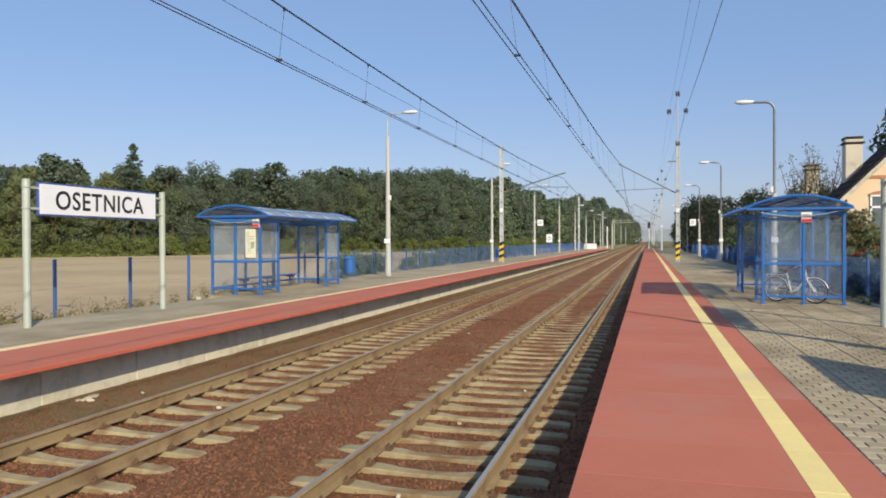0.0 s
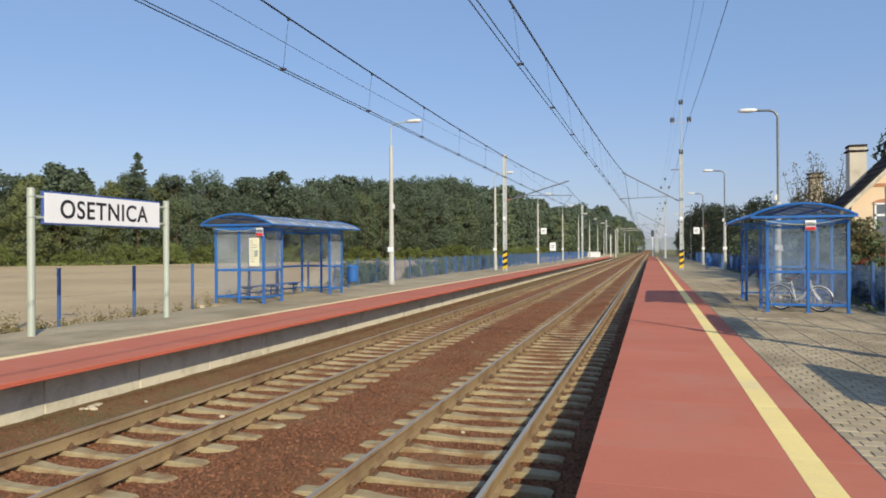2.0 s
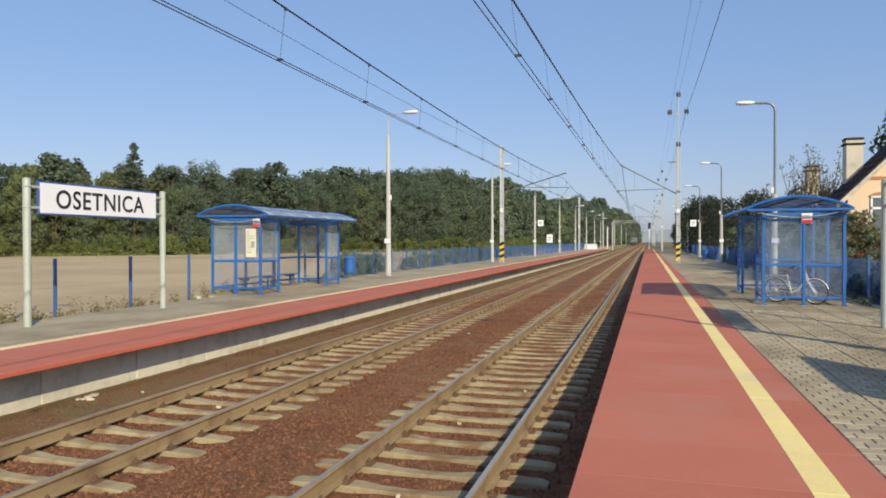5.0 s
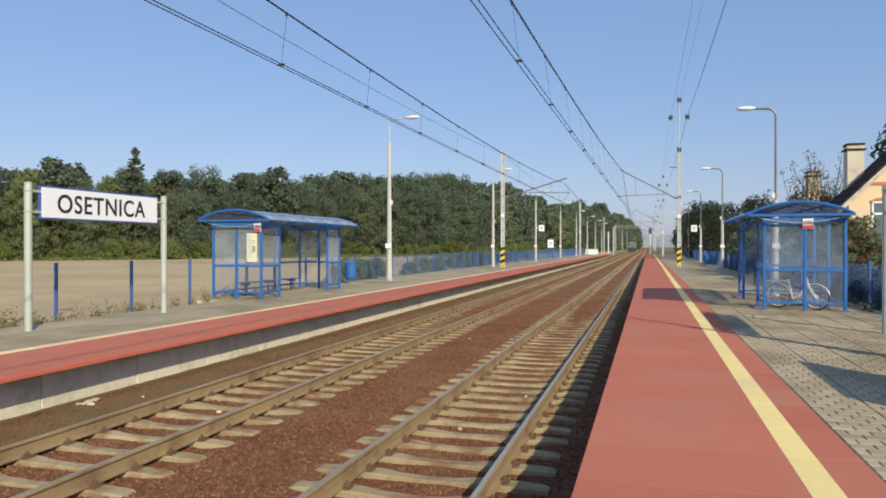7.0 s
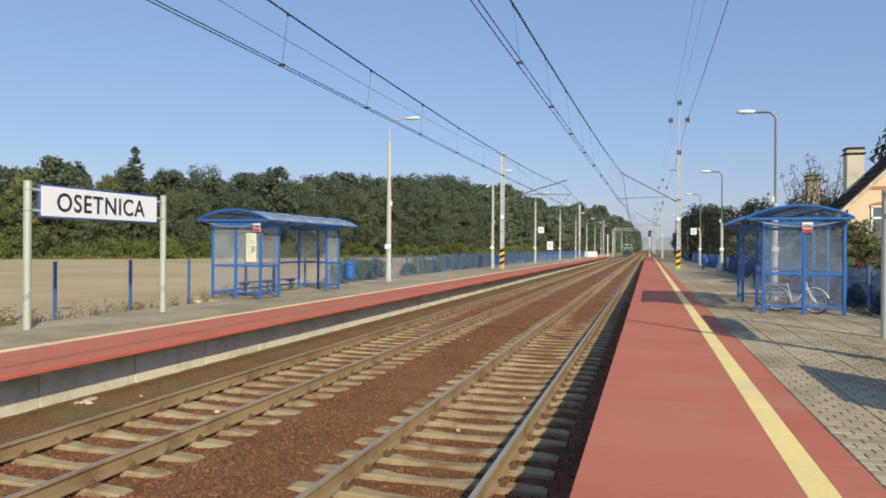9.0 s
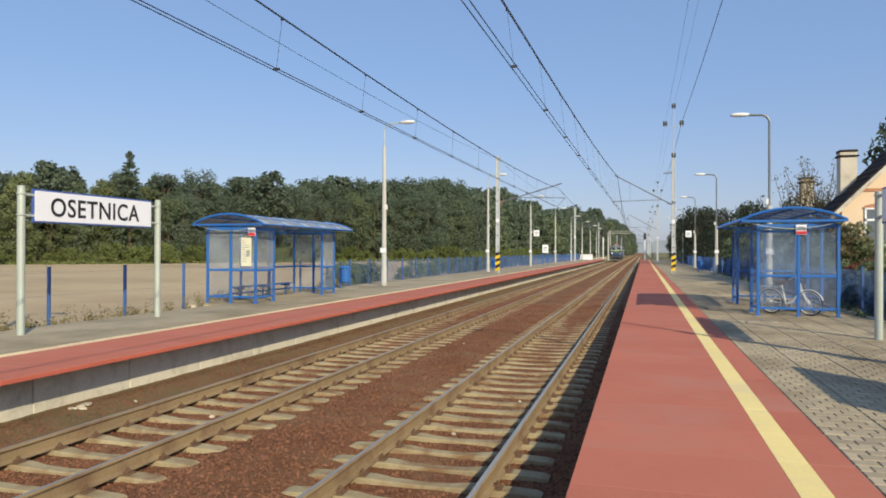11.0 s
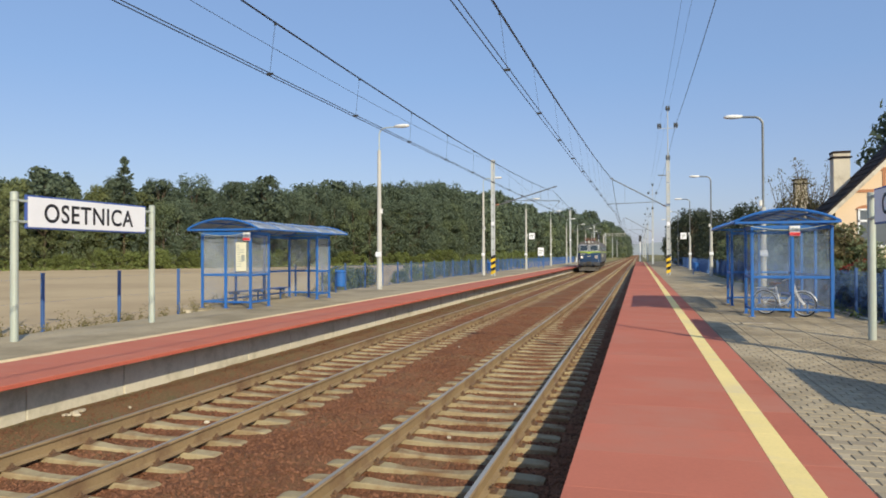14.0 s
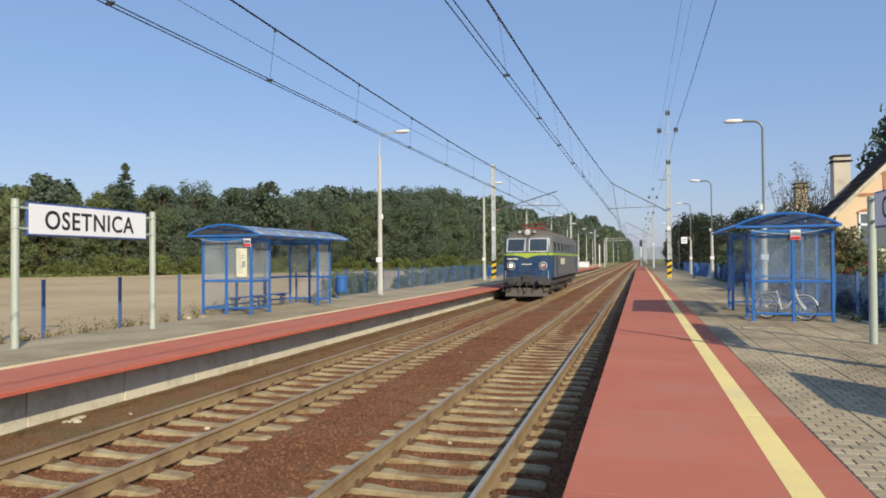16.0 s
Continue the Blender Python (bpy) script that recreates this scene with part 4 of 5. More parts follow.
def make_small_signs():
    def stand(x, y, z0, z1, w, label, legs=True, post_top=None):
        ob = thing("notice_board", label, "sign", "platform notices", pose(x, y, 0))
        part("board", Shape().box(-w / 2, w / 2, -0.03, 0.0, z0, z1, c=0.005), white_paint, ob)
        part("bars", Shape().box(-w * 0.3, w * 0.3, -0.036, -0.031, z0 + (z1 - z0) * 0.55, z0 + (z1 - z0) * 0.68).box(-w * 0.3, w * 0.2, -0.036, -0.031, z0 + (z1 - z0) * 0.3, z0 + (z1 - z0) * 0.4), ink_grey, ob)
        if legs:
            for e in (-1, 1):
                part("leg", Shape().tube((e * w * 0.42, 0.02, 0), (e * w * 0.42, 0.02, z1), 0.04), blue_paint, ob)
        else:
            part("bracket", Shape().box(-w / 2 - 0.30 if x < 0 else w / 2, -w / 2 if x < 0 else w / 2 + 0.12, -0.02, 0.02, (z0 + z1) / 2, (z0 + z1) / 2 + 0.05), steel_grey, ob)
    stand(-11.55, 86.5, 1.55, 2.55, 0.72, "white notice board on two blue legs")
    stand(-11.75, 80.3, 3.45, 4.15, 0.65, "white plate fixed to a lamp post", False)
    stand(4.66, 80.15, 3.3, 4.0, 0.62, "white plate fixed to a lamp post", False)
    # tall timetable case beside the camera; its shadow falls on the paving
    ob = thing("timetable_case", "large timetable case on two steel posts", "notice board", "", pose(4.83, 6.70, 0))
    part("case", Shape().box(-0.05, 0.05, -1.15, 1.45, 0.85, 2.55, c=0.01), mat_board_blue, ob)
    part("glazing", Shape().box(-0.057, -0.051, -1.08, 1.38, 0.92, 2.48), poster_mat, ob)
    for e in (-1.0, 1.3):
        part("leg", Shape().tube((0, e, 0), (0, e, 2.5), 0.04), galv, ob)


def make_signal(x, y, height, label, dark=True):
    ob = thing("railway_signal", label, "signal", "railway signals", pose(x, y, 0))
    part("post", Shape().tube((0, 0, -0.7), (0, 0, height), 0.13, 0.12), white_paint, ob, "white signal post")
    hd = part("head", Shape().prism([(-0.3, height), (0.3, height), (0.33, height + 1.2), (0.2, height + 1.5), (-0.2, height + 1.5), (-0.33, height + 1.2)], -0.12, 0.12), letter_black if dark else white_paint, ob, "black signal head")
    for k in range(3):
        part("lens", Shape().tube((0, -0.13, height + 0.25 + k * 0.4), (0, -0.2, height + 0.25 + k * 0.4), 0.11, 0.12), steel_grey, hd)
    part("ladder", Shape().tube((0.3, 0.1, -0.7), (0.3, 0.1, height), 0.02).tube((0.5, 0.1, -0.7), (0.5, 0.1, height), 0.02), steel_grey, ob)


def make_gantry(y):
    ob = thing("signal_gantry", "pale steel mast with a braced beam reaching over the track", "gantry", "", pose(0, y, 0))
    for x in (-10.0,):
        part("leg", Shape().box(x - 0.18, x + 0.18, -0.18, 0.18, -0.8, 7.4, c=0.02), pole_mat, ob)
    part("beam", Shape().box(-10.0, -3.4, -0.09, 0.09, 7.1, 7.2).box(-10.0, -3.4, -0.09, 0.09, 7.75, 7.85), pole_mat, ob)
    for k in range(8):
        part("brace", Shape().tube((-10 + k * 0.82, 0, 7.15), (-9.6 + k * 0.82, 0, 7.8), 0.04), pole_mat, ob)

# ---- house ----
def make_house():
    y0, y1 = 37.0, 39.9
    xl, xr, ridge, eave, top = 8.95, 18.05, 13.5, 4.0, 8.62
    ob = thing("house", "peach-rendered gabled house with dark tiled roof", "house", "", pose(0, 0, 0))
    wall = Shape().prism([(xl, -0.2), (xr, -0.2), (xr, eave), (ridge, top - 0.15), (xl, eave)], y0, y1)
    w = part("wall", wall, house_plaster, ob, "peach render")
    for z in (4.55, 5.55, 6.55):
        k = (z - eave) / (top - eave) * (ridge - xl)
        part("timber_band", Shape().box(xl + k + 0.1, xr - k - 0.1, y0 - 0.03, y0, z, z + 0.14), timber_dark, w)
    for x in (11.0, 13.5, 16.0):
        part("timber_post", Shape().box(x - 0.07, x + 0.07, y0 - 0.028, y0, 4.69, 5.55), timber_dark, w)
    part("plinth_band", Shape().box(xl - 0.02, xr + 0.02, y0 - 0.04, y0, 1.7, 1.85), house_trim, w)
    # roof slopes
    sl = math.atan2(top - eave, ridge - xl)
    for e in (-1, 1):
        s = Shape()
        ex = ridge + e * (ridge - xl + 0.6)
        ez = top - (ridge - xl + 0.6) * math.tan(sl)
        s.prism([(ridge, top), (ex, ez), (ex, ez + 0.10), (ridge, top + 0.12)], y0 - 0.55, y1)
        r = part("roof", s, roof_tile, ob, "dark roof slope")
        rows = 16
        if e < 0:
            tm = Shape().box(-0.02, 0.34, -0.145, 0.145, 0, 0.022, c=0.004).mesh("roof_tile", roof_tile)
            ln = math.hypot(ridge - ex, top - ez)
            for i in range(rows):
                for j in range(11):
                    d = i * ln / rows
                    m = Matrix.Translation((ex + d * math.cos(sl), y0 - 0.4 + j * 0.3, ez + d * math.sin(sl) + 0.12)) @ pose(0, 0, 0, 0, -math.degrees(sl) + 3, 0)
                    part("roof_tile", tm, None, r, at=m)
        q = Shape().prism([(ridge, top + 0.02), (ex, ez + 0.02), (ex, ez - 0.22), (ridge, top - 0.22)], y0 - 0.62, y0 - 0.55)
        part("bargeboard", q, house_trim, ob, "pale bargeboard")
        part("soffit", Shape().prism([(ridge, top - 0.02), (ex, ez - 0.02), (ex, ez - 0.06), (ridge, top - 0.06)], y0 - 0.55, y0), house_trim, ob)
    for x0, x1, ya, yb, z0, z1 in ((9.36, 10.12, 39.0, 39.7, 3.9, 6.80), (9.25, 9.95, 47.4, 48.1, 3.4, 6.3)):
        ch = part("chimney", Shape().box(x0, x1, ya, yb, z0, z1 - 0.35, c=0.02), house_trim, ob, "pale rendered chimney")
        part("chimney_cap", Shape().box(x0 - 0.08, x1 + 0.08, ya - 0.08, yb + 0.08, z1 - 0.35, z1 - 0.27, c=0.02).box(x0 - 0.03, x1 + 0.03, ya - 0.03, yb + 0.03, z1 - 0.12, z1, c=0.02), roof_tile, ch)
        part("chimney_neck", Shape().box(x0, x1, ya, yb, z1 - 0.27, z1 - 0.12), house_trim, ch)
    part("rear_wing", Shape().prism([(9.4, -0.2), (17.6, -0.2), (17.6, 2.9), (13.5, 6.0), (9.4, 2.9)], 39.9, 51), house_plaster, ob, "lower rear wing")
    part("rear_roof", Shape().prism([(8.7, 2.5), (13.5, 6.1), (18.3, 2.5), (18.3, 2.75), (13.5, 6.35), (8.7, 2.75)], 39.9, 51.4), roof_tile, ob, "dark lower roof")
    for cx, z0, z1 in ((10.55, 2.05, 3.75), (13.5, 2.05, 3.75), (13.5, 5.75, 6.5), (16.3, 2.05, 3.75)):
        wd = part("window", Shape().box(cx - 0.62, cx + 0.62, y0 - 0.02, y0 + 0.05, z0, z1), glass_dark, ob, "dark window pane")
        s = Shape()
        for a, b, c, d in ((-0.66, -0.58, z0, z1), (0.58, 0.66, z0, z1), (-0.05, 0.05, z0, z1), (-0.66, 0.66, z0 - 0.04, z0 + 0.04), (-0.66, 0.66, z1 - 0.04, z1 + 0.04), (-0.66, 0.66, z0 + (z1 - z0) * 0.66, z0 + (z1 - z0) * 0.72)):
            s.box(cx + a, cx + b, y0 - 0.06, y0 - 0.02, c, d)
        part("window_frame", s, white_paint, wd, "white frame")
        arc = [(cx + 0.74 * math.cos(t), z1 + 0.02 + 0.22 * math.sin(t)) for t in [math.pi * k / 10 for k in range(11)]]
        part("lintel", Shape().prism(arc , y0 - 0.05, y0), timber_dark, wd)
        part("sill", Shape().box(cx - 0.75, cx + 0.75, y0 - 0.12, y0, z0 - 0.12, z0 - 0.05), house_trim, wd)

# ---- plants ----
def leaves(rng, centres, radii, per, size, flat=0.8):
    """Leaf quads in the outer part of many small clumps, as one mesh's arrays."""
    c = np.repeat(centres, per, 0)
    r = np.repeat(radii, per)
    n = len(c)
    d = rng.normal(size=(n, 3))
    d /= np.linalg.norm(d, axis=1)[:, None]
    rad = r * rng.uniform(0.35, 1.0, n) ** 0.5 * rng.uniform(0.85, 1.2, n)
    p = c + d * rad[:, None] * np.array([1, 1, flat])
    nrm = d * 0.8 + rng.normal(size=(n, 3)) * 0.6 + np.array([0, 0, 0.35])
    nrm /= np.linalg.norm(nrm, axis=1)[:, None]
    a = np.cross(nrm, rng.normal(size=(n, 3)))
    a /= np.linalg.norm(a, axis=1)[:, None]
    b = np.cross(nrm, a)
    s = (size * rng.uniform(0.55, 1.3, n))[:, None]
    v = np.stack([p - a * s, p + b * s * 0.55, p + a * s, p - b * s * 0.55], 1).reshape(-1, 3)
    f = np.arange(4 * n).reshape(-1, 4)
    return v, f

def leaf_mesh(name, v, f, m):
    me = bpy.data.meshes.new(name)
    me.from_pydata(v.tolist(), [], f.tolist())
    me.materials.append(m)
    return me

def make_tree(seed, h, w, style, leafm, label, name="tree", fine=1.0):
    """A tree of height h and crown width w, at the origin: tapered trunk, limbs, crown of leaf clumps."""
    rng = np.random.default_rng(seed)
    ob = thing(name, label, "tree", "woodland trees")
    t = Shape()
    if style == "fir":
        cs, rs = [], []
        t.tube((0, 0, -0.3), (0, 0, h * 0.97), h * 0.014, 0.03, 8)
        for k in range(26):
            f = k / 26
            z = h * (0.12 + 0.86 * f) + rng.uniform(-0.2, 0.2)
            full = w * 0.5 * (1 - f) ** 0.92 + 0.12
            for j in range(10 if f < 0.7 else 7):
                a, reach = rng.uniform(0, 6.28), full * rng.uniform(0.7, 1.15)
                for q in (0.35, 0.65, 0.95):
                    cs.append((math.cos(a) * reach * q, math.sin(a) * reach * q, z - reach * q * rng.uniform(0.1, 0.5) + rng.uniform(-0.4, 0.4)))
                    rs.append(0.26 + 0.62 * (1 - f) * (1.15 - q))
        v, f = leaves(rng, np.array(cs), np.array(rs), 15, 0.20, 0.5)
    elif style == "sparse":
        cs, rs = [], []
        t.tube((0, 0, -0.3), (0, 0, h * 0.5), h * 0.02, h * 0.012, 7)
        for k in range(26):
            a, u = rng.uniform(0, 6.28), rng.uniform(0.25, 1)
            base = Vector((0, 0, h * rng.uniform(0.25, 0.5)))
            tip = Vector((math.cos(a) * w * 0.5 * u, math.sin(a) * w * 0.5 * u, h * rng.uniform(0.6, 1.0)))
            t.tube(base, tip, 0.035, 0.01, 5)
            for q in (0.6, 0.8, 1.0):
                cs.append(base.lerp(tip, q))
                rs.append(0.32)
        v, f = leaves(rng, np.array([tuple(c) for c in cs]), np.array(rs), 17, 0.065, 1.0)
    else:
        crown0 = 0.04 if style == "edge" else (0.45 if style == "pine" else 0.16)
        t.tube((0, 0, -0.3), (0, 0, h * 0.55), h * 0.02, h * 0.012, 8)
        t.tube((0, 0, h * 0.55), (rng.uniform(-0.4, 0.4), rng.uniform(-0.4, 0.4), h * 0.9), h * 0.012, 0.04, 7)
        n = 75 if style != "bush" else 48
        cs, rs = [], []
        for k in range(n):
            f = (k + rng.uniform(0, 1)) / n
            z = h * (crown0 + (0.97 - crown0) * f)
            env = math.sin(math.pi * min(1, 0.25 + 0.68 * f)) ** 0.6
            a, u = rng.uniform(0, 6.28), rng.uniform(0.2, 1.0) ** 0.5
            p = (math.cos(a) * w * 0.5 * env * u, math.sin(a) * w * 0.5 * env * u, z)
            cs.append(p)
            rs.append(rng.uniform(0.10, 0.165) * w)
            if k % 3 == 0:
                t.tube((0, 0, max(0.3, z * 0.72)), p, h * 0.006, 0.02, 5)
        big = 0.055 * h if style != "bush" else 0.05 * h
        v, f = leaves(rng, np.array(cs), np.array(rs), int((42 if style != "bush" else 64) * fine ** 1.6), min(0.42, max(0.105, big * 0.42)) / fine, 0.8)
    part("trunk", t, bark, ob)
    part("crown", leaf_mesh("crown", v, f, leafm), None, ob)
    return ob

FOREST_EDGE = [(-150, 52), (-120, 74), (-99, 93), (-84, 114), (-66, 147), (-53, 168), (-46, 196), (-40, 250), (-30, 310), (-22, 380), (-15, 470), (-13, 560), (-12, 680)]

def make_forest():
    table = [(1, 14, 10.0, "edge", leaf_a, "broad dark green oak at the woodland edge"),
             (2, 15, 9.0, "oak", leaf_b, "tall green broadleaf tree in a wood"),
             (3, 13.5, 8.4, "edge", leaf_b, "lighter green birch at the woodland edge"),
             (4, 15.5, 8.5, "oak", leaf_c, "dark green tree in a dense wood"),
             (5, 14, 10.5, "edge", leaf_c, "wide-crowned green tree in a wood"),
             (6, 16, 7.5, "pine", leaf_c, "dark pine standing behind the wood's edge")]
    # 0 to 5: finely leaved ones for the near edge; 6 to 11: coarser ones for the depth of the wood and the distance
    rng = random.Random(12)
    kinds = {}
    def put(i, x, y, s, sz):
        m = pose(x, y, -0.6, 0, 0, rng.uniform(0, 360))
        if i in kinds:
            c = copy_thing(kinds[i], m)
        else:
            c = kinds[i] = make_tree(*table[i % 6], fine=1.75 if i < 6 else 0.85)
            c.matrix_basis = m
        c.scale = (s, s, s * sz)
    # walk along the edge; rows of trees behind it
    for (xa, ya), (xb, yb) in zip(FOREST_EDGE, FOREST_EDGE[1:]):
        ln = math.hypot(xb - xa, yb - ya)
        nx, ny = -(yb - ya) / ln, (xb - xa) / ln
        step = 4.6 if ya < 200 else 7.5
        grow = 1.0 + min(0.35, max(0, ya - 90) / 100 * 0.42)
        k = 0.0
        while k < ln:
            f = k / ln
            x, y = xa + (xb - xa) * f, ya + (yb - ya) * f
            if ya >= 300:
                grow = 1.45
            for row in range(3 if ya < 200 else 2):
                d = row * 5.5 + rng.uniform(-1.3, 1.3)
                i = rng.choice(((0, 2, 0, 2, 4, 1) if ya < 110 else (4, 3, 4, 3, 0)) if row == 0 else (1, 3, 0, 5, 1, 3) if ya < 110 else (3, 4, 5, 3))
                low = 0.84 if row == 0 else 1.0
                put(i if row < 2 and ya < 190 else i + 6, x + nx * d + rng.uniform(-1.2, 1.2), y + ny * d + rng.uniform(-1.2, 1.2), grow * rng.uniform(0.90, 1.06) * low, rng.uniform(0.95, 1.06))
            k += step * rng.uniform(0.8, 1.2)
    fir = make_tree(7, 20.8, 11.5, "fir", leaf_c, "tall narrow spruce rising above the wood")
    fir.matrix_basis = pose(-88.5, 106, -0.6)
    # smaller spruces whose tips break the skyline
    for x, y, k in ((-112, 92, 0.80), (-103, 103, 0.76), (-92, 117, 0.83), (-84, 126, 0.80), (-78, 138, 0.86), (-70, 152, 0.92), (-66, 158, 0.98), (-61, 170, 1.02), (-57, 178, 1.0), (-53, 192, 1.12)):
        c = copy_thing(fir, pose(x, y, -0.6, 0, 0, x * 31))
        c.scale = (k * 0.8, k * 0.8, k)
    big = make_tree(8, 17.5, 9.0, "oak", leaf_c, "tall round tree rising above the wood")
    big.matrix_basis = pose(-98, 98, -0.6)
    copy_thing(big, pose(-74.5, 131, 0.6, 0, 0, 140))
    bush = make_tree(9, 3.2, 3.6, "bush", leaf_d, "light green bush at the foot of the wood", "bush")
    first = True
    for (xa, ya), (xb, yb) in zip(FOREST_EDGE[1:7], FOREST_EDGE[2:8]):
        ln = math.hypot(xb - xa, yb - ya)
        nx, ny = (yb - ya) / ln, -(xb - xa) / ln
        k = 0
        while k < ln:
            d = rng.uniform(4.0, 7.5)
            m = pose(xa + (xb - xa) * k / ln + nx * d, ya + (yb - ya) * k / ln + ny * d, -0.7, 0, 0, rng.uniform(0, 360))
            c = bush if first else copy_thing(bush, m)
            c.matrix_basis = m
            first = False
            s = rng.uniform(0.45, 1.15)
            c.scale = (s * 1.3, s * 1.3, s)
            k += rng.uniform(1.6, 4.0)
    for x, y, s in ((-15.0, 33.6, 0.42), (-15.3, 35.0, 0.46), (-15.0, 36.0, 0.36), (-15.4, 38.5, 0.42), (-15.2, 44.0, 0.30), (-15.6, 47.5, 0.42), (-15.3, 50.0, 0.38),
                    (-15.4, 53.0, 0.45), (-15.2, 57.0, 0.5), (-15.6, 61.0, 0.5), (-15.3, 66.0, 0.55), (-15.8, 72.0, 0.6), (-15.5, 79.0, 0.6), (-16.0, 87.0, 0.7), (-16.0, 96.0, 0.8)):
        c = copy_thing(bush, pose(x, y, -0.35, 0, 0, y * 53))
        c.scale = (s, s * 1.4, s)
    # tall grass along the foot of the wood
    gr = np.random.default_rng(17)
    cs = []
    for (xa, ya), (xb, yb) in zip(FOREST_EDGE[:7], FOREST_EDGE[1:8]):
        ln = math.hypot(xb - xa, yb - ya)
        for k in range(int(ln * 7)):
            f, d = gr.uniform(0, 1), gr.uniform(3, 10.5)
            cs.append((xa + (xb - xa) * f + (yb - ya) / ln * d, ya + (yb - ya) * f - (xb - xa) / ln * d, -0.55 + gr.uniform(0, 0.35)))
    v, f = leaves(gr, np.array(cs), np.full(len(cs), 0.55), 9, 0.22, 0.6)
    tagged(new("tall_grass", leaf_mesh("tall_grass", v, f, leaf_d)), "pale green grass along the foot of the wood", "grass", kind="stuff")
    # trees beyond the other platform
    dark = make_tree(10, 8.5, 6.5, "edge", leaf_f, "dark leafy tree behind the platform fence")
    spots = [(9, 92, 0.8), (13, 96, 0.95), (18, 90, 0.95), (8.0, 112, 1.0), (7.2, 104, 0.9), (11, 124, 1.05), (7.6, 136, 1.0), (9, 150, 1.0), (8, 165, 0.95), (12, 140, 1.1), (16, 118, 1.05), (22, 104, 1.0), (24, 84, 0.95), (9.5, 182, 1.1), (11, 205, 1.2), (14, 235, 1.4), (20, 265, 1.6), (8.2, 84, 0.62), (8.0, 74, 0.5), (7.8, 66, 0.45), (8.4, 58, 0.45), (12, 75, 0.6), (16, 72, 0.66), (19, 66, 0.7), (9.5, 68, 0.45), (29, 78, 0.9), (33, 70, 1.0)]
    for n, (x, y, s) in enumerate(spots):
        m = pose(x, y, -0.1, 0, 0, n * 67)
        c = dark if n == 0 else copy_thing(dark, m)
        c.matrix_basis = m
        c.scale = (s, s, s)
    hedge = make_tree(16, 2.6, 2.4, "bush", leaf_f, "dark unclipped hedge shrub behind the fence", "shrub")
    hr = random.Random(44)
    for n in range(17):
        m = pose(7.0 + hr.uniform(-0.1, 0.5), 17.5 + n * 2.7 + hr.uniform(-0.5, 0.5), -0.15, 0, 0, hr.uniform(0, 360))
        c = hedge if n == 0 else copy_thing(hedge, m)
        c.matrix_basis = m
        k = hr.uniform(0.42, 0.58) if n < 6 else hr.uniform(0.6, 0.9)
        c.scale = (0.85, 1.0, k)
    # garden before the house
    sp = make_tree(11, 7.0, 4.2, "sparse", leaf_g, "thin-leaved young tree beside the house")
    sp.matrix_basis = pose(8.7, 46.5, -0.1)
    s2 = copy_thing(sp, pose(9.7, 45.0, -0.1, 0, 0, 90))
    s2.scale = (0.9, 0.9, 1.08)
    gb = make_tree(12, 3.6, 3.2, "bush", leaf_a, "leafy green garden shrub behind the fence", "shrub")
    gb.matrix_basis = pose(8.0, 33.2, -0.1)
    gb.scale = (1, 1, 0.85)
    for x, y, s, z in ((7.5, 36.5, 0.95, 0.9), (9.0, 34.8, 0.9, 0.66), (8.6, 31.6, 0.75, 0.62), (6.9, 30.5, 0.55, 0.55), (7.4, 41.5, 1.0, 1.0), (7.9, 46.0, 0.9, 1.05), (7.2, 53, 0.8, 0.8), (7.5, 27.0, 0.5, 0.42), (7.9, 23.5, 0.5, 0.40), (10.5, 31, 0.7, 0.6), (7.0, 60, 0.8, 0.8),
                       (6.9, 19.0, 0.42, 0.33), (6.8, 21.0, 0.46, 0.40), (7.0, 25.0, 0.5, 0.36), (6.7, 28.6, 0.45, 0.42), (8.4, 20.4, 0.6, 0.45)):
        c = copy_thing(gb, pose(x, y, -0.1, 0, 0, x * 97))
        c.scale = (s, s, z)
    au = make_tree(15, 3.9, 2.6, "bush", leaf_g, "tall shrub turning brown and yellow beside the house", "shrub")
    au.matrix_basis = pose(7.75, 31.0, -0.1)
    au.scale = (0.9, 0.9, 0.74)
    rb = make_tree(13, 1.5, 1.1, "bush", leaf_e, "shrub with dark red leaves by the fence", "shrub")
    rb.matrix_basis = pose(8.2, 30.0, -0.1)
    copy_thing(rb, pose(7.4, 28.6, -0.3, 0, 0, 120))
    pn = make_tree(14, 13.5, 8, "pine", leaf_c, "dark pine behind the house")
    pn.matrix_basis = pose(19.6, 58, -0.1)
    pn.scale = (0.9, 0.9, 0.95)


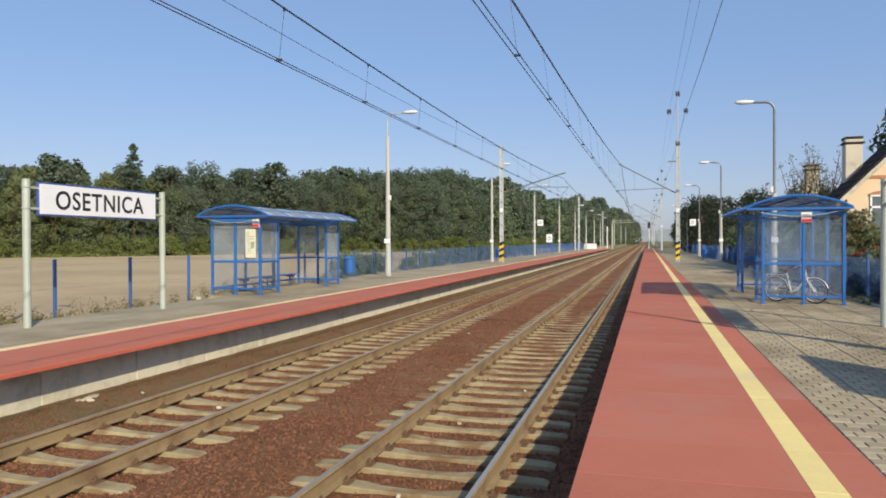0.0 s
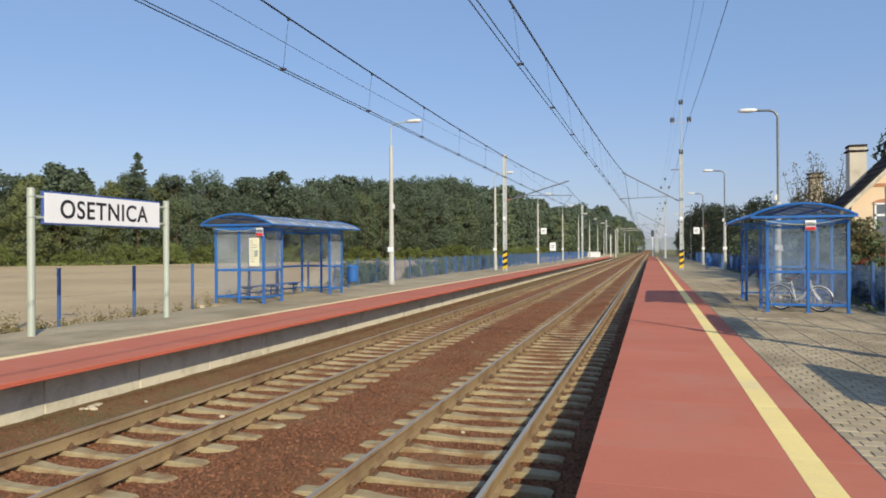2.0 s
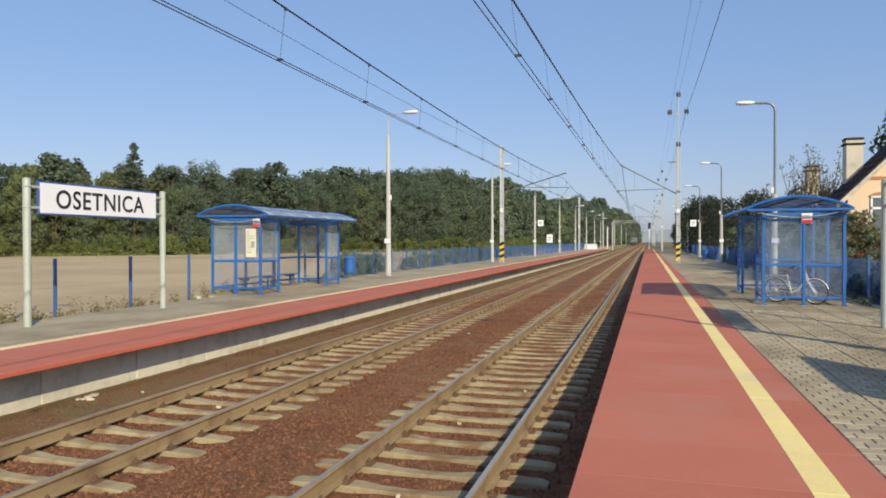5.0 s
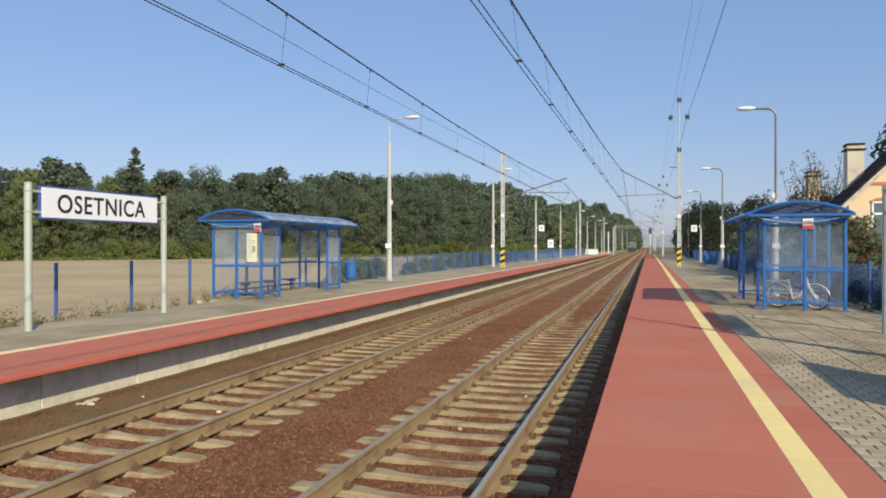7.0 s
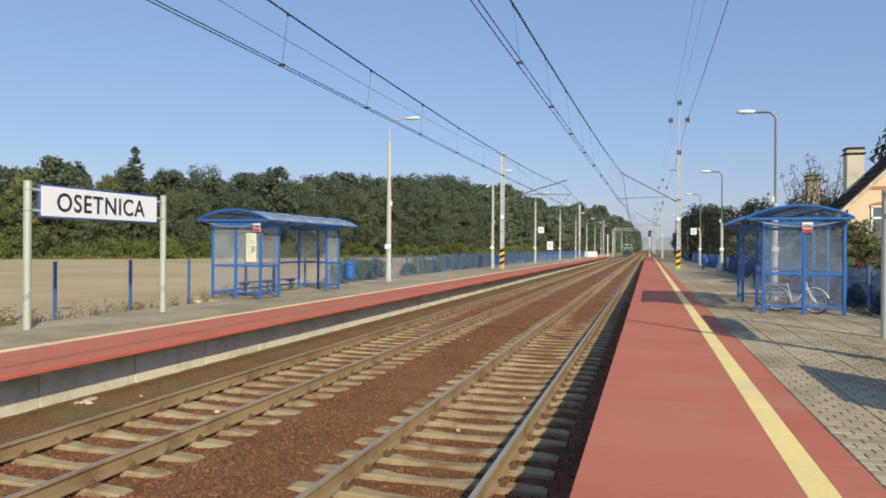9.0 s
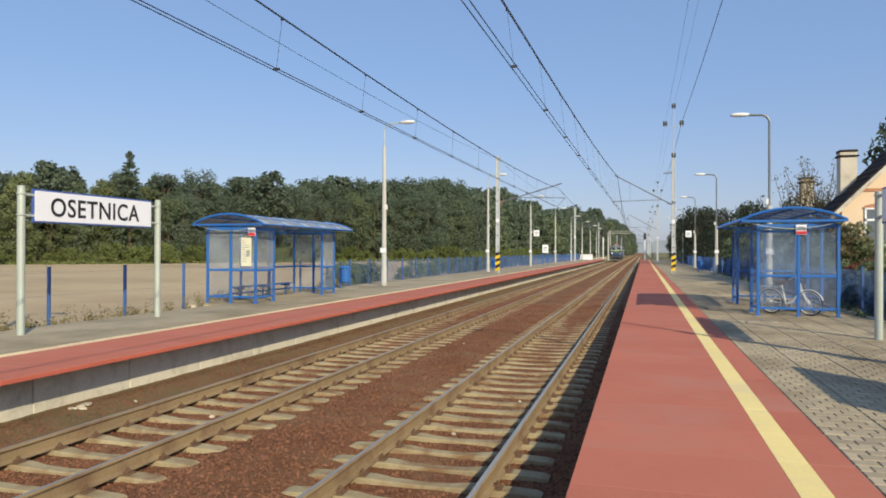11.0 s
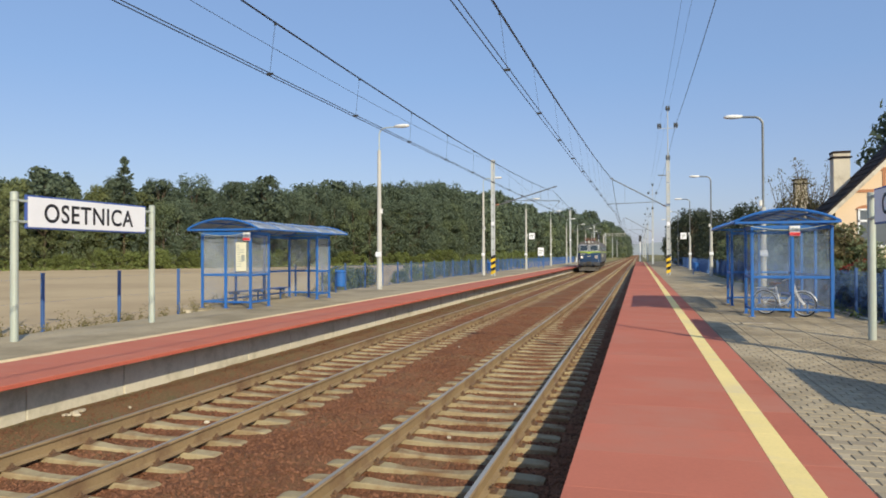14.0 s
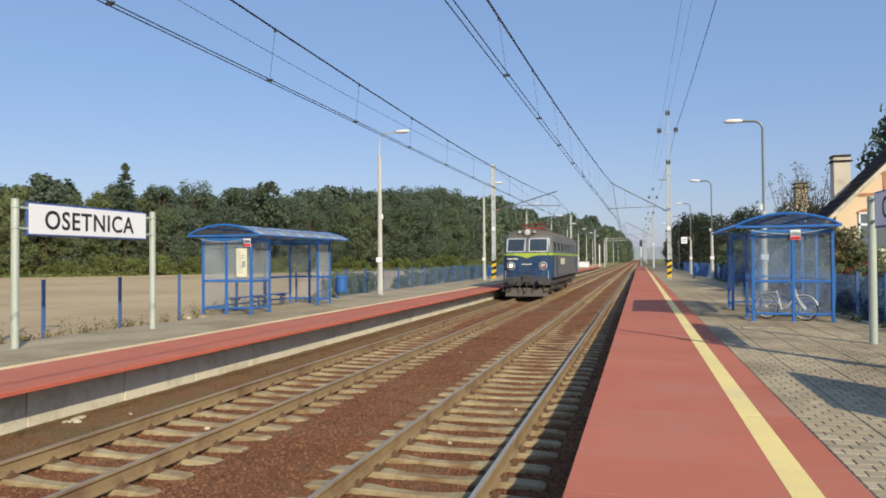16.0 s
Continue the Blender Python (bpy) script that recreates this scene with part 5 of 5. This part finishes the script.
def make_weeds():
    """Dry weeds along the back of the left platform."""
    rng = np.random.default_rng(21)
    cs, rs = [], []
    for k in range(120):
        y = 9 + 50 * rng.random() ** 2
        hgt = rng.uniform(0.05, 0.5) * rng.choice([0.4, 0.6, 1.0])
        x = -13.75 + rng.normal(0, 0.35) - 0.25
        for q in range(3):
            cs.append((x + rng.normal(0, 0.06), y + rng.normal(0, 0.1), -0.15 + hgt * (0.3 + 0.4 * q)))
            rs.append(0.07 + hgt * 0.15)
    for k in range(70):
        x, y = -14.1 - abs(rng.normal(0, 0.25)), rng.uniform(20, 32)
        h = rng.uniform(0.1, 0.45)
        for q in range(4):
            cs.append((x + rng.normal(0, 0.05), y + rng.normal(0, 0.08), -0.15 + h * (0.2 + 0.27 * q)))
            rs.append(0.12)
    for k in range(70):          # taller stalks with seed heads behind the kerb
        x, y = -13.1 - abs(rng.normal(0, 0.45)), rng.choice([rng.uniform(9.5, 13.5), rng.uniform(9.5, 20)])
        h = rng.uniform(0.08, 0.5) * (1.3 if y < 12.5 else 0.75)
        for q in range(5):
            cs.append((x + rng.normal(0, 0.03), y + rng.normal(0, 0.04), -0.12 + h * (0.1 + 0.22 * q)))
            rs.append(0.05 + 0.07 * (q > 2))
    v, f = leaves(rng, np.array(cs), np.array(rs), 11, 0.03, 1.0)
    tagged(new("weeds", leaf_mesh("weeds", v, f, weed_mat)), "dry weeds growing along the fence", "weeds", kind="stuff")
    cs, rs = [], []
    for k in range(300):
        cs.append((rng.uniform(5.5, 7.5), rng.uniform(14, 60), -0.05 + rng.uniform(0, 0.2)))
        rs.append(0.18)
    v, f = leaves(rng, np.array(cs), np.array(rs), 12, 0.07, 0.8)
    tagged(new("grass", leaf_mesh("grass", v, f, leaf_d)), "rough grass behind the platform fence", "grass", kind="stuff")


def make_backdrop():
    """Woods on the horizon; their haze is painted in as a flat blue-grey."""
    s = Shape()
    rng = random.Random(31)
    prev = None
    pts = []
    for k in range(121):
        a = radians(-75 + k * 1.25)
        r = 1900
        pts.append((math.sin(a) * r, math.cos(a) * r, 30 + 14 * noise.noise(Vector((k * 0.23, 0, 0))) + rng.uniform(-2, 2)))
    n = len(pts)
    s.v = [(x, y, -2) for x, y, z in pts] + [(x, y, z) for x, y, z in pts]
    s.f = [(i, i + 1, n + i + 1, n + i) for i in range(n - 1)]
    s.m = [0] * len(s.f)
    tagged(part("backdrop", s, haze_mat), "woods on the horizon, haze painted in as pale blue-grey", "backdrop", kind="structure")

# ---- locomotive ----
LOCO_LEN = 17.6
WHEELS = (2.75, 5.75, 11.85, 14.85)

def plan_ring(w, o):
    """The body's outline seen from above, for a half-width and a set-back of the ends."""
    half = [(0.0, o), (0.55 * w, o + 0.015), (0.80 * w, o + 0.10), (0.95 * w, o + 0.30), (w, o + 0.62)]
    ring = half + [(x, LOCO_LEN - y) for x, y in half[::-1]]
    return ring + [(-x, y) for x, y in ring[::-1][1:-1]]

def loft(levels, slot_of=None):
    s = Shape()
    n = 0
    for z, w, o in levels:
        r = plan_ring(w, o)
        n = len(r)
        s.v += [(x, y, z) for x, y in r]
    for k in range(len(levels) - 1):
        for i in range(n):
            j = (i + 1) % n
            s.f.append((k * n + i, k * n + j, (k + 1) * n + j, (k + 1) * n + i))
            ends = [s.v[k * n + i][1], s.v[k * n + j][1]]
            s.m.append(1 if slot_of and max(ends) - min(ends) > 3 else 0)
    s.f += [tuple(range(n))[::-1], tuple(range(len(s.v) - n, len(s.v)))]
    s.m += [0, 0]
    return s

def make_locomotive():
    ob = thing("locomotive", "blue and grey electric locomotive with a lime stripe, on rails", "locomotive", "", pose(XL, 300, RAIL))
    part("lower_body", loft([(1.18, 1.46, 0.04), (1.27, 1.5, 0.0), (2.52, 1.5, 0.0)], True), [loco_blue, loco_grey], ob, "dark blue lower body with grey sides")
    part("stripe", loft([(2.522, 1.506, -0.006), (2.65, 1.506, -0.006)]), loco_lime, ob, "lime green stripe")
    part("upper_body", loft([(2.652, 1.5, 0.0), (3.56, 1.43, 0.31), (3.64, 1.42, 0.34)], True), [loco_grey, loco_grey], ob, "dark grey upper body")
    part("roof", loft([(3.642, 1.43, 0.33), (3.78, 1.34, 0.45), (3.94, 1.10, 0.72), (4.06, 0.7, 1.2), (4.10, 0.2, 1.7)]), loco_roof, ob, "dusty brown-grey roof", smooth=False)
    part("chevron", Shape().prism([(-0.75, 2.53), (0.75, 2.53), (0.3, 2.46), (0.0, 2.34), (-0.3, 2.46)], -0.012, 0.03), loco_lime, ob, "lime chevron on the nose")
    tilt = math.degrees(math.atan2(0.30, 0.82))
    for e in (-1, 1):
        m = Matrix.Translation((e * 0.66, 0.035, 2.70)) @ pose(0, 0, 0, -tilt, 0, e * 3.5)
        win = part("windscreen", Shape().box(-0.50, 0.50, -0.035, 0.0, 0.04, 0.80, c=0.01), loco_window, ob, "dark windscreen glass", at=m)
        s = Shape()
        for a, b, c, d in ((-0.56, -0.49, 0, 0.86), (0.49, 0.56, 0, 0.86), (-0.56, 0.56, 0, 0.06), (-0.56, 0.56, 0.80, 0.86)):
            s.box(a, b, -0.055, 0.0, c, d, c=0.008)
        part("windscreen_frame", s, loco_frame, win, "pale metal frame")
        part("wiper", Shape().tube((0.1, -0.06, 0.05), (-0.15, -0.06, 0.5), 0.01), letter_black, win)
        m = Matrix.Translation((e * 1.405, 0.42, 2.66)) @ pose(0, 0, 0, -tilt * 0.6, 0, e * 62)
        part("corner_window", Shape().box(-0.14, 0.14, -0.02, 0.02, 0.02, 0.88, c=0.006), loco_frame, ob, "pale corner post", at=m)
        hl = part("headlight", Shape().tube((e * 0.93, 0.10, 1.91), (e * 0.93, -0.05, 1.91), 0.25, 0.23, 20), loco_frame, ob, "round headlight in a pale rim")
        part("reflector", Shape().tube((e * 0.93, -0.051, 1.91), (e * 0.93, -0.058, 1.91), 0.20, 0.20, 18), loco_under, hl, "dark reflector bowl")
        part("lens", Shape().tube((e * 0.93, -0.059, 1.91), (e * 0.93, -0.08, 1.91), 0.13, 0.08, 18), head_lens if e < 0 else lens_off, hl)
        if e > 0:
            part("red_lens", Shape().tube((e * 0.93 + 0.06, -0.076, 1.87), (e * 0.93 + 0.06, -0.085, 1.87), 0.07, 0.06, 12), sign_red, hl)
        bf = part("buffer", Shape().tube((e * 0.875, 0.15, 1.05), (e * 0.875, -0.35, 1.05), 0.10, 0.09, 14), loco_under, ob)
        part("buffer_plate", Shape().tube((e * 0.875, -0.35, 1.05), (e * 0.875, -0.42, 1.05), 0.23, 0.21, 18), loco_dusty, bf)
        part("rear_buffer", Shape().tube((e * 0.875, LOCO_LEN - 0.15, 1.05), (e * 0.875, LOCO_LEN + 0.4, 1.05), 0.12, 0.2, 14), loco_under, ob)
        part("step", Shape().box(e * 1.2 - 0.25, e * 1.2 + 0.25, -0.12, 0.1, 0.42, 0.46).box(e * 1.2 - 0.25, e * 1.2 - 0.21, -0.05, 0.05, 0.42, 0.95).box(e * 1.2 + 0.21, e * 1.2 + 0.25, -0.05, 0.05, 0.42, 0.95), loco_under, ob)
        part("handrail", Shape().pipe([(e * 1.25, -0.0, 1.15), (e * 1.25, -0.06, 1.2), (e * 1.25, -0.06, 1.6), (e * 1.25, 0.0, 1.62)], 0.015), loco_frame, ob)
        # sides
        for k in range(6):
            y = 3.4 + k * 2.0
            sw = part("side_window", Shape().box(e * 1.47 - 0.03, e * 1.47 + 0.03, y - 0.45, y + 0.45, 2.82, 3.30, c=0.01), loco_window, ob, "dark side window")
            part("side_window_frame", Shape().box(e * 1.465 - 0.03, e * 1.465 + 0.03, y - 0.5, y + 0.5, 2.77, 2.82).box(e * 1.465 - 0.03, e * 1.465 + 0.03, y - 0.5, y + 0.5, 3.30, 3.35), loco_grey, sw)
        for y in (1.25, LOCO_LEN - 1.25):
            part("cab_window", Shape().box(e * 1.48 - 0.03, e * 1.48 + 0.03, y - 0.4, y + 0.4, 2.72, 3.32, c=0.01), loco_window, ob)
            part("cab_door", Shape().box(e * 1.5 - 0.012, e * 1.5 + 0.012, y + 0.62 if y < 5 else y - 1.3, y + 1.3 if y < 5 else y - 0.62, 1.30, 2.5, c=0.005), loco_blue, ob)
        for k in range(9):
            part("vent_panel", Shape().box(e * 1.5 - 0.02, e * 1.5 + 0.02, 3.0 + k * 1.25, 4.05 + k * 1.25, 1.38, 1.80, c=0.01), loco_grey, ob)
        for k in range(4):
            part("marking", Shape().box(e * 1.502 - 0.006, e * 1.502 + 0.006, 4.3 + k * 0.65, 4.75 + k * 0.65, 1.95, 2.35), poster_mat, ob, "pale side lettering bar")
    lamp = part("top_headlight", Shape().tube((0, 0.75, 3.88), (0, 0.30, 3.88), 0.27, 0.25, 20), loco_roof, ob, "large roof headlight")
    part("lens", Shape().tube((0, 0.299, 3.88), (0, 0.27, 3.88), 0.17, 0.12, 18), lens_off, lamp)
    part("horn", Shape().tube((0.45, 0.6, 3.90), (0.45, 0.3, 3.90), 0.05, 0.09).tube((-0.45, 0.6, 3.90), (-0.45, 0.3, 3.90), 0.05, 0.09), loco_frame, ob)
    part("front_bar", Shape().box(-1.15, -0.84, -0.0, 0.06, 2.28, 2.35).box(-0.78, -0.52, -0.012, 0.05, 2.28, 2.35), poster_mat, ob, "pale bars on the nose")
    part("nose_marking", Shape().box(-0.30, 0.30, -0.028, 0.03, 1.98, 2.03), poster_mat, ob, "pale bar on the nose")
    part("front_beam", Shape().box(-1.40, 1.40, -0.03, 0.3, 0.78, 1.26, c=0.03), loco_dusty, ob, "dusty blue-grey buffer beam")
    part("nose_panel", Shape().box(-0.52, 0.52, -0.022, 0.04, 1.48, 2.12, c=0.012), loco_blue, ob, "flat raised panel on the nose")
    part("coupler_box", Shape().box(-0.3, 0.3, -0.10, 0.0, 0.9, 1.35, c=0.03).box(0.5, 0.62, -0.12, 0.0, 0.75, 1.0).box(-0.62, -0.5, -0.12, 0.0, 0.75, 1.0), loco_under, ob)
    part("plough", Shape().prism([(-0.15, 0.14), (0.02, 0.14), (0.25, 0.62), (0.1, 0.62)], -1.25, 1.25, axis=0), plough_grey, ob, "dirty grey snow plough")
    part("coupling", Shape().tube((0, 0.0, 1.0), (0, -0.35, 1.0), 0.06).tube((0, -0.3, 1.0), (0, -0.26, 0.55), 0.035).ring((0, -0.26, 0.5), (1, 0, 0), 0.09, 0.025, 12, 5), loco_under, ob)
    part("hose", Shape().pipe([(0.4, -0.06, 0.85), (0.42, -0.2, 0.6), (0.38, -0.16, 0.4)], 0.025).pipe([(-0.4, -0.06, 0.85), (-0.42, -0.2, 0.6), (-0.38, -0.16, 0.4)], 0.025), loco_under, ob)
    part("underframe", Shape().box(-1.3, 1.3, 0.6, LOCO_LEN - 0.6, 0.78, 1.21).box(-1.1, 1.1, 7.4, 10.2, 0.3, 0.8, c=0.03), loco_under, ob)
    for c in (4.25, 13.35):
        bg = part("bogie", Shape().box(-1.15, -0.98, c - 2.2, c + 2.2, 0.45, 0.80, c=0.02).box(0.98, 1.15, c - 2.2, c + 2.2, 0.45, 0.80, c=0.02).box(-1.0, 1.0, c - 0.3, c + 0.3, 0.35, 0.8), loco_under, ob)
        for d in (-1.5, 1.5):
            for e in (-1, 1):
                part("axle_box", Shape().box(e * 1.1 - 0.12, e * 1.1 + 0.12, c + d - 0.2, c + d + 0.2, 0.42, 0.82, c=0.03), loco_under, bg)
                part("spring", Shape().tube((e * 1.1, c + d * 0.6, 0.8), (e * 1.1, c + d * 0.6, 1.0), 0.10, n=10), loco_under, bg)
    sets = []
    for y in WHEELS:
        ws = part("wheelset", Shape().tube((-0.8, 0, 0), (0.8, 0, 0), 0.09, n=12), loco_under, ob, "steel axle with two wheels", at=pose(0, y, 0.625))
        for e in (-1, 1):
            wh = Shape().tube((e * 0.69, 0, 0), (e * 0.82, 0, 0), 0.625, 0.61, 28).ring((e * 0.68, 0, 0), (1, 0, 0), 0.625, 0.025, 28, 5)
            for k in range(6):
                t = k * math.pi / 3
                wh.tube((e * 0.83, math.cos(t) * 0.15, math.sin(t) * 0.15), (e * 0.83, math.cos(t) * 0.5, math.sin(t) * 0.5), 0.04, n=6)
            part("wheel", wh, rail_rust, ws)
        sets.append(ws)
    # roof gear
    def panto(c, up):
        s = Shape()
        for e in (-1, 1):
            s.box(e * 0.55 - 0.03, e * 0.55 + 0.03, c - 0.9, c + 0.9, 4.05, 4.13)
            if up:
                s.tube((e * 0.55, c - 0.7, 4.12), (e * 0.5, c - 1.25, 4.85), 0.025).tube((e * 0.5, c - 1.25, 4.85), (e * 0.35, c - 0.1, 5.58), 0.02)
                s.tube((e * 0.55, c + 0.7, 4.12), (e * 0.5, c + 1.25, 4.85), 0.025).tube((e * 0.5, c + 1.25, 4.85), (e * 0.35, c + 0.1, 5.58), 0.02)
            else:
                s.tube((e * 0.55, c - 0.9, 4.2), (e * 0.5, c + 1.2, 4.26), 0.025).tube((e * 0.55, c + 0.9, 4.24), (e * 0.5, c - 1.2, 4.30), 0.025)
        z = 5.60 if up else 4.34
        s.pipe([(-0.95, c, z - 0.12), (-0.7, c, z), (0.7, c, z), (0.95, c, z - 0.12)], 0.03)
        s.box(-0.6, 0.6, c - 0.95, c - 0.85, 4.05, 4.13).box(-0.6, 0.6, c + 0.85, c + 0.95, 4.05, 4.13)
        p = part("pantograph", s, steel_grey if up else loco_red, ob, "grey raised pantograph" if up else "red-brown folded pantograph", at=pose(0, 0, 0.15 if not up else 0))
        for e in (-1, 1):
            for d in (-0.7, 0.7):
                part("insulator", Shape().tube((e * 0.55, c + d, 3.85), (e * 0.55, c + d, 4.06), 0.08, 0.05), loco_red, p)
    panto(3.4, False)
    panto(14.2, True)
    part("roof_box", Shape().box(-0.6, 0.6, 5.6, 7.4, 4.0, 4.26, c=0.03).box(-0.5, 0.5, 8.0, 10.4, 4.0, 4.22, c=0.03), loco_roof, ob)
    part("bus_bar", Shape().tube((0.3, 4.4, 4.32), (0.3, 11.4, 4.32), 0.02), wire_mat, ob)
    return ob, sets

# ---- the place ----
make_ground()
make_ballast()
make_backdrop()
make_lines()
make_shelter(-12.0, 20.12, -1, 5.95, 1.76, "blue steel waiting shelter with arched roof and posted timetable", True)
make_shelter(2.95, 20.65, 1, 5.4, 1.95, "blue steel waiting shelter with arched roof and a bicycle inside", False)
make_bicycle(3.42, 21.50)
make_station_sign(-12.0, 11.25, 15.37, 1, "white station name board in a blue casing on two posts", 2.97)
make_station_sign(4.41, 11.45, 15.62, -1, "station name board seen on its shaded face, on two posts", 2.88)
lamp_l = make_lamp(1, 8.0, 6.9)
lamp_r = make_lamp(-1, 7.6, 3.7)
for n, y in enumerate((9.4, 32.85, 57.2, 80.2, 103.8, 127.3, 150.8, 174.5, 198)):
    for first, x in ((lamp_l, -12.4), (lamp_r, 5.1)):
        if x > 0 and y > 130:
            continue
        m = pose(x + (0.0 if x < 0 or n == 0 else 0.06 if n == 1 else 0.22), y + (1.1 if x > 0 and n == 0 else 0), 0, 0, 0, (n * 37 % 5 - 2) * 0.6)
        if n == 0:
            first.matrix_basis = m
        else:
            copy_thing(first, m)
make_fence(-13.75, 5.95, 60, 2.58, "blue post-and-wire-mesh fence behind the platform", 9)
make_fence(5.85, 2.9, 54, 2.4, "blue post-and-wire-mesh fence behind the platform, before gardens")
tagged(part("threshold_slab", Shape().box(-0.36, 0.36, -0.13, 0.13, 0.0, 0.022, c=0.006), concrete, at=pose(2.75, 18.55, 0.0, 0, 0, 4)), "small pale concrete slab lying on the paving", "slab")
make_bin(-13.05, 29.6)
make_bin(4.6, 62.0)
make_bin(-12.8, 62.0)
make_small_signs()
make_signal(0.35, 172, 4.6, "white railway signal post with a black head")
make_signal(-9.2, 172, 5.2, "white railway signal post seen from behind")
make_gantry(215)
hut = thing("relay_box", "low white cabinet at the end of the platform", "cabinet", "", pose(-11.6, 152, 0))
part("body", Shape().box(-1.3, 1.3, -0.5, 0.5, 0, 1.1, c=0.03), white_paint, hut)
part("lid", Shape().box(-1.4, 1.4, -0.6, 0.6, 1.1, 1.18, c=0.02), lamp_white, hut)
make_house()
make_forest()
make_weeds()
loco, wheelsets = make_locomotive()
make_track(XL, "railway track with concrete sleepers and rusty rails", PHASE_L)
make_track(XR, "railway track with concrete sleepers beside the red platform", PHASE_R)
make_platform_left()
make_platform_right()


def motions():
    """The locomotive rolls in at 26.9 m/s; its wheels turn with it."""
    speed, last = 26.9, 40.9
    walk(loco, [(t, pose(XL, last + speed * (16.0 - t), RAIL)) for t in [0.5 * k for k in range(33)]])
    turn = math.degrees(speed / FPS / 0.625)
    for y, ws in zip(WHEELS, wheelsets):
        walk(ws, [(k / FPS, pose(0, y, 0.625, k * turn % 360)) for k in range(16 * FPS + 1)])

motions()
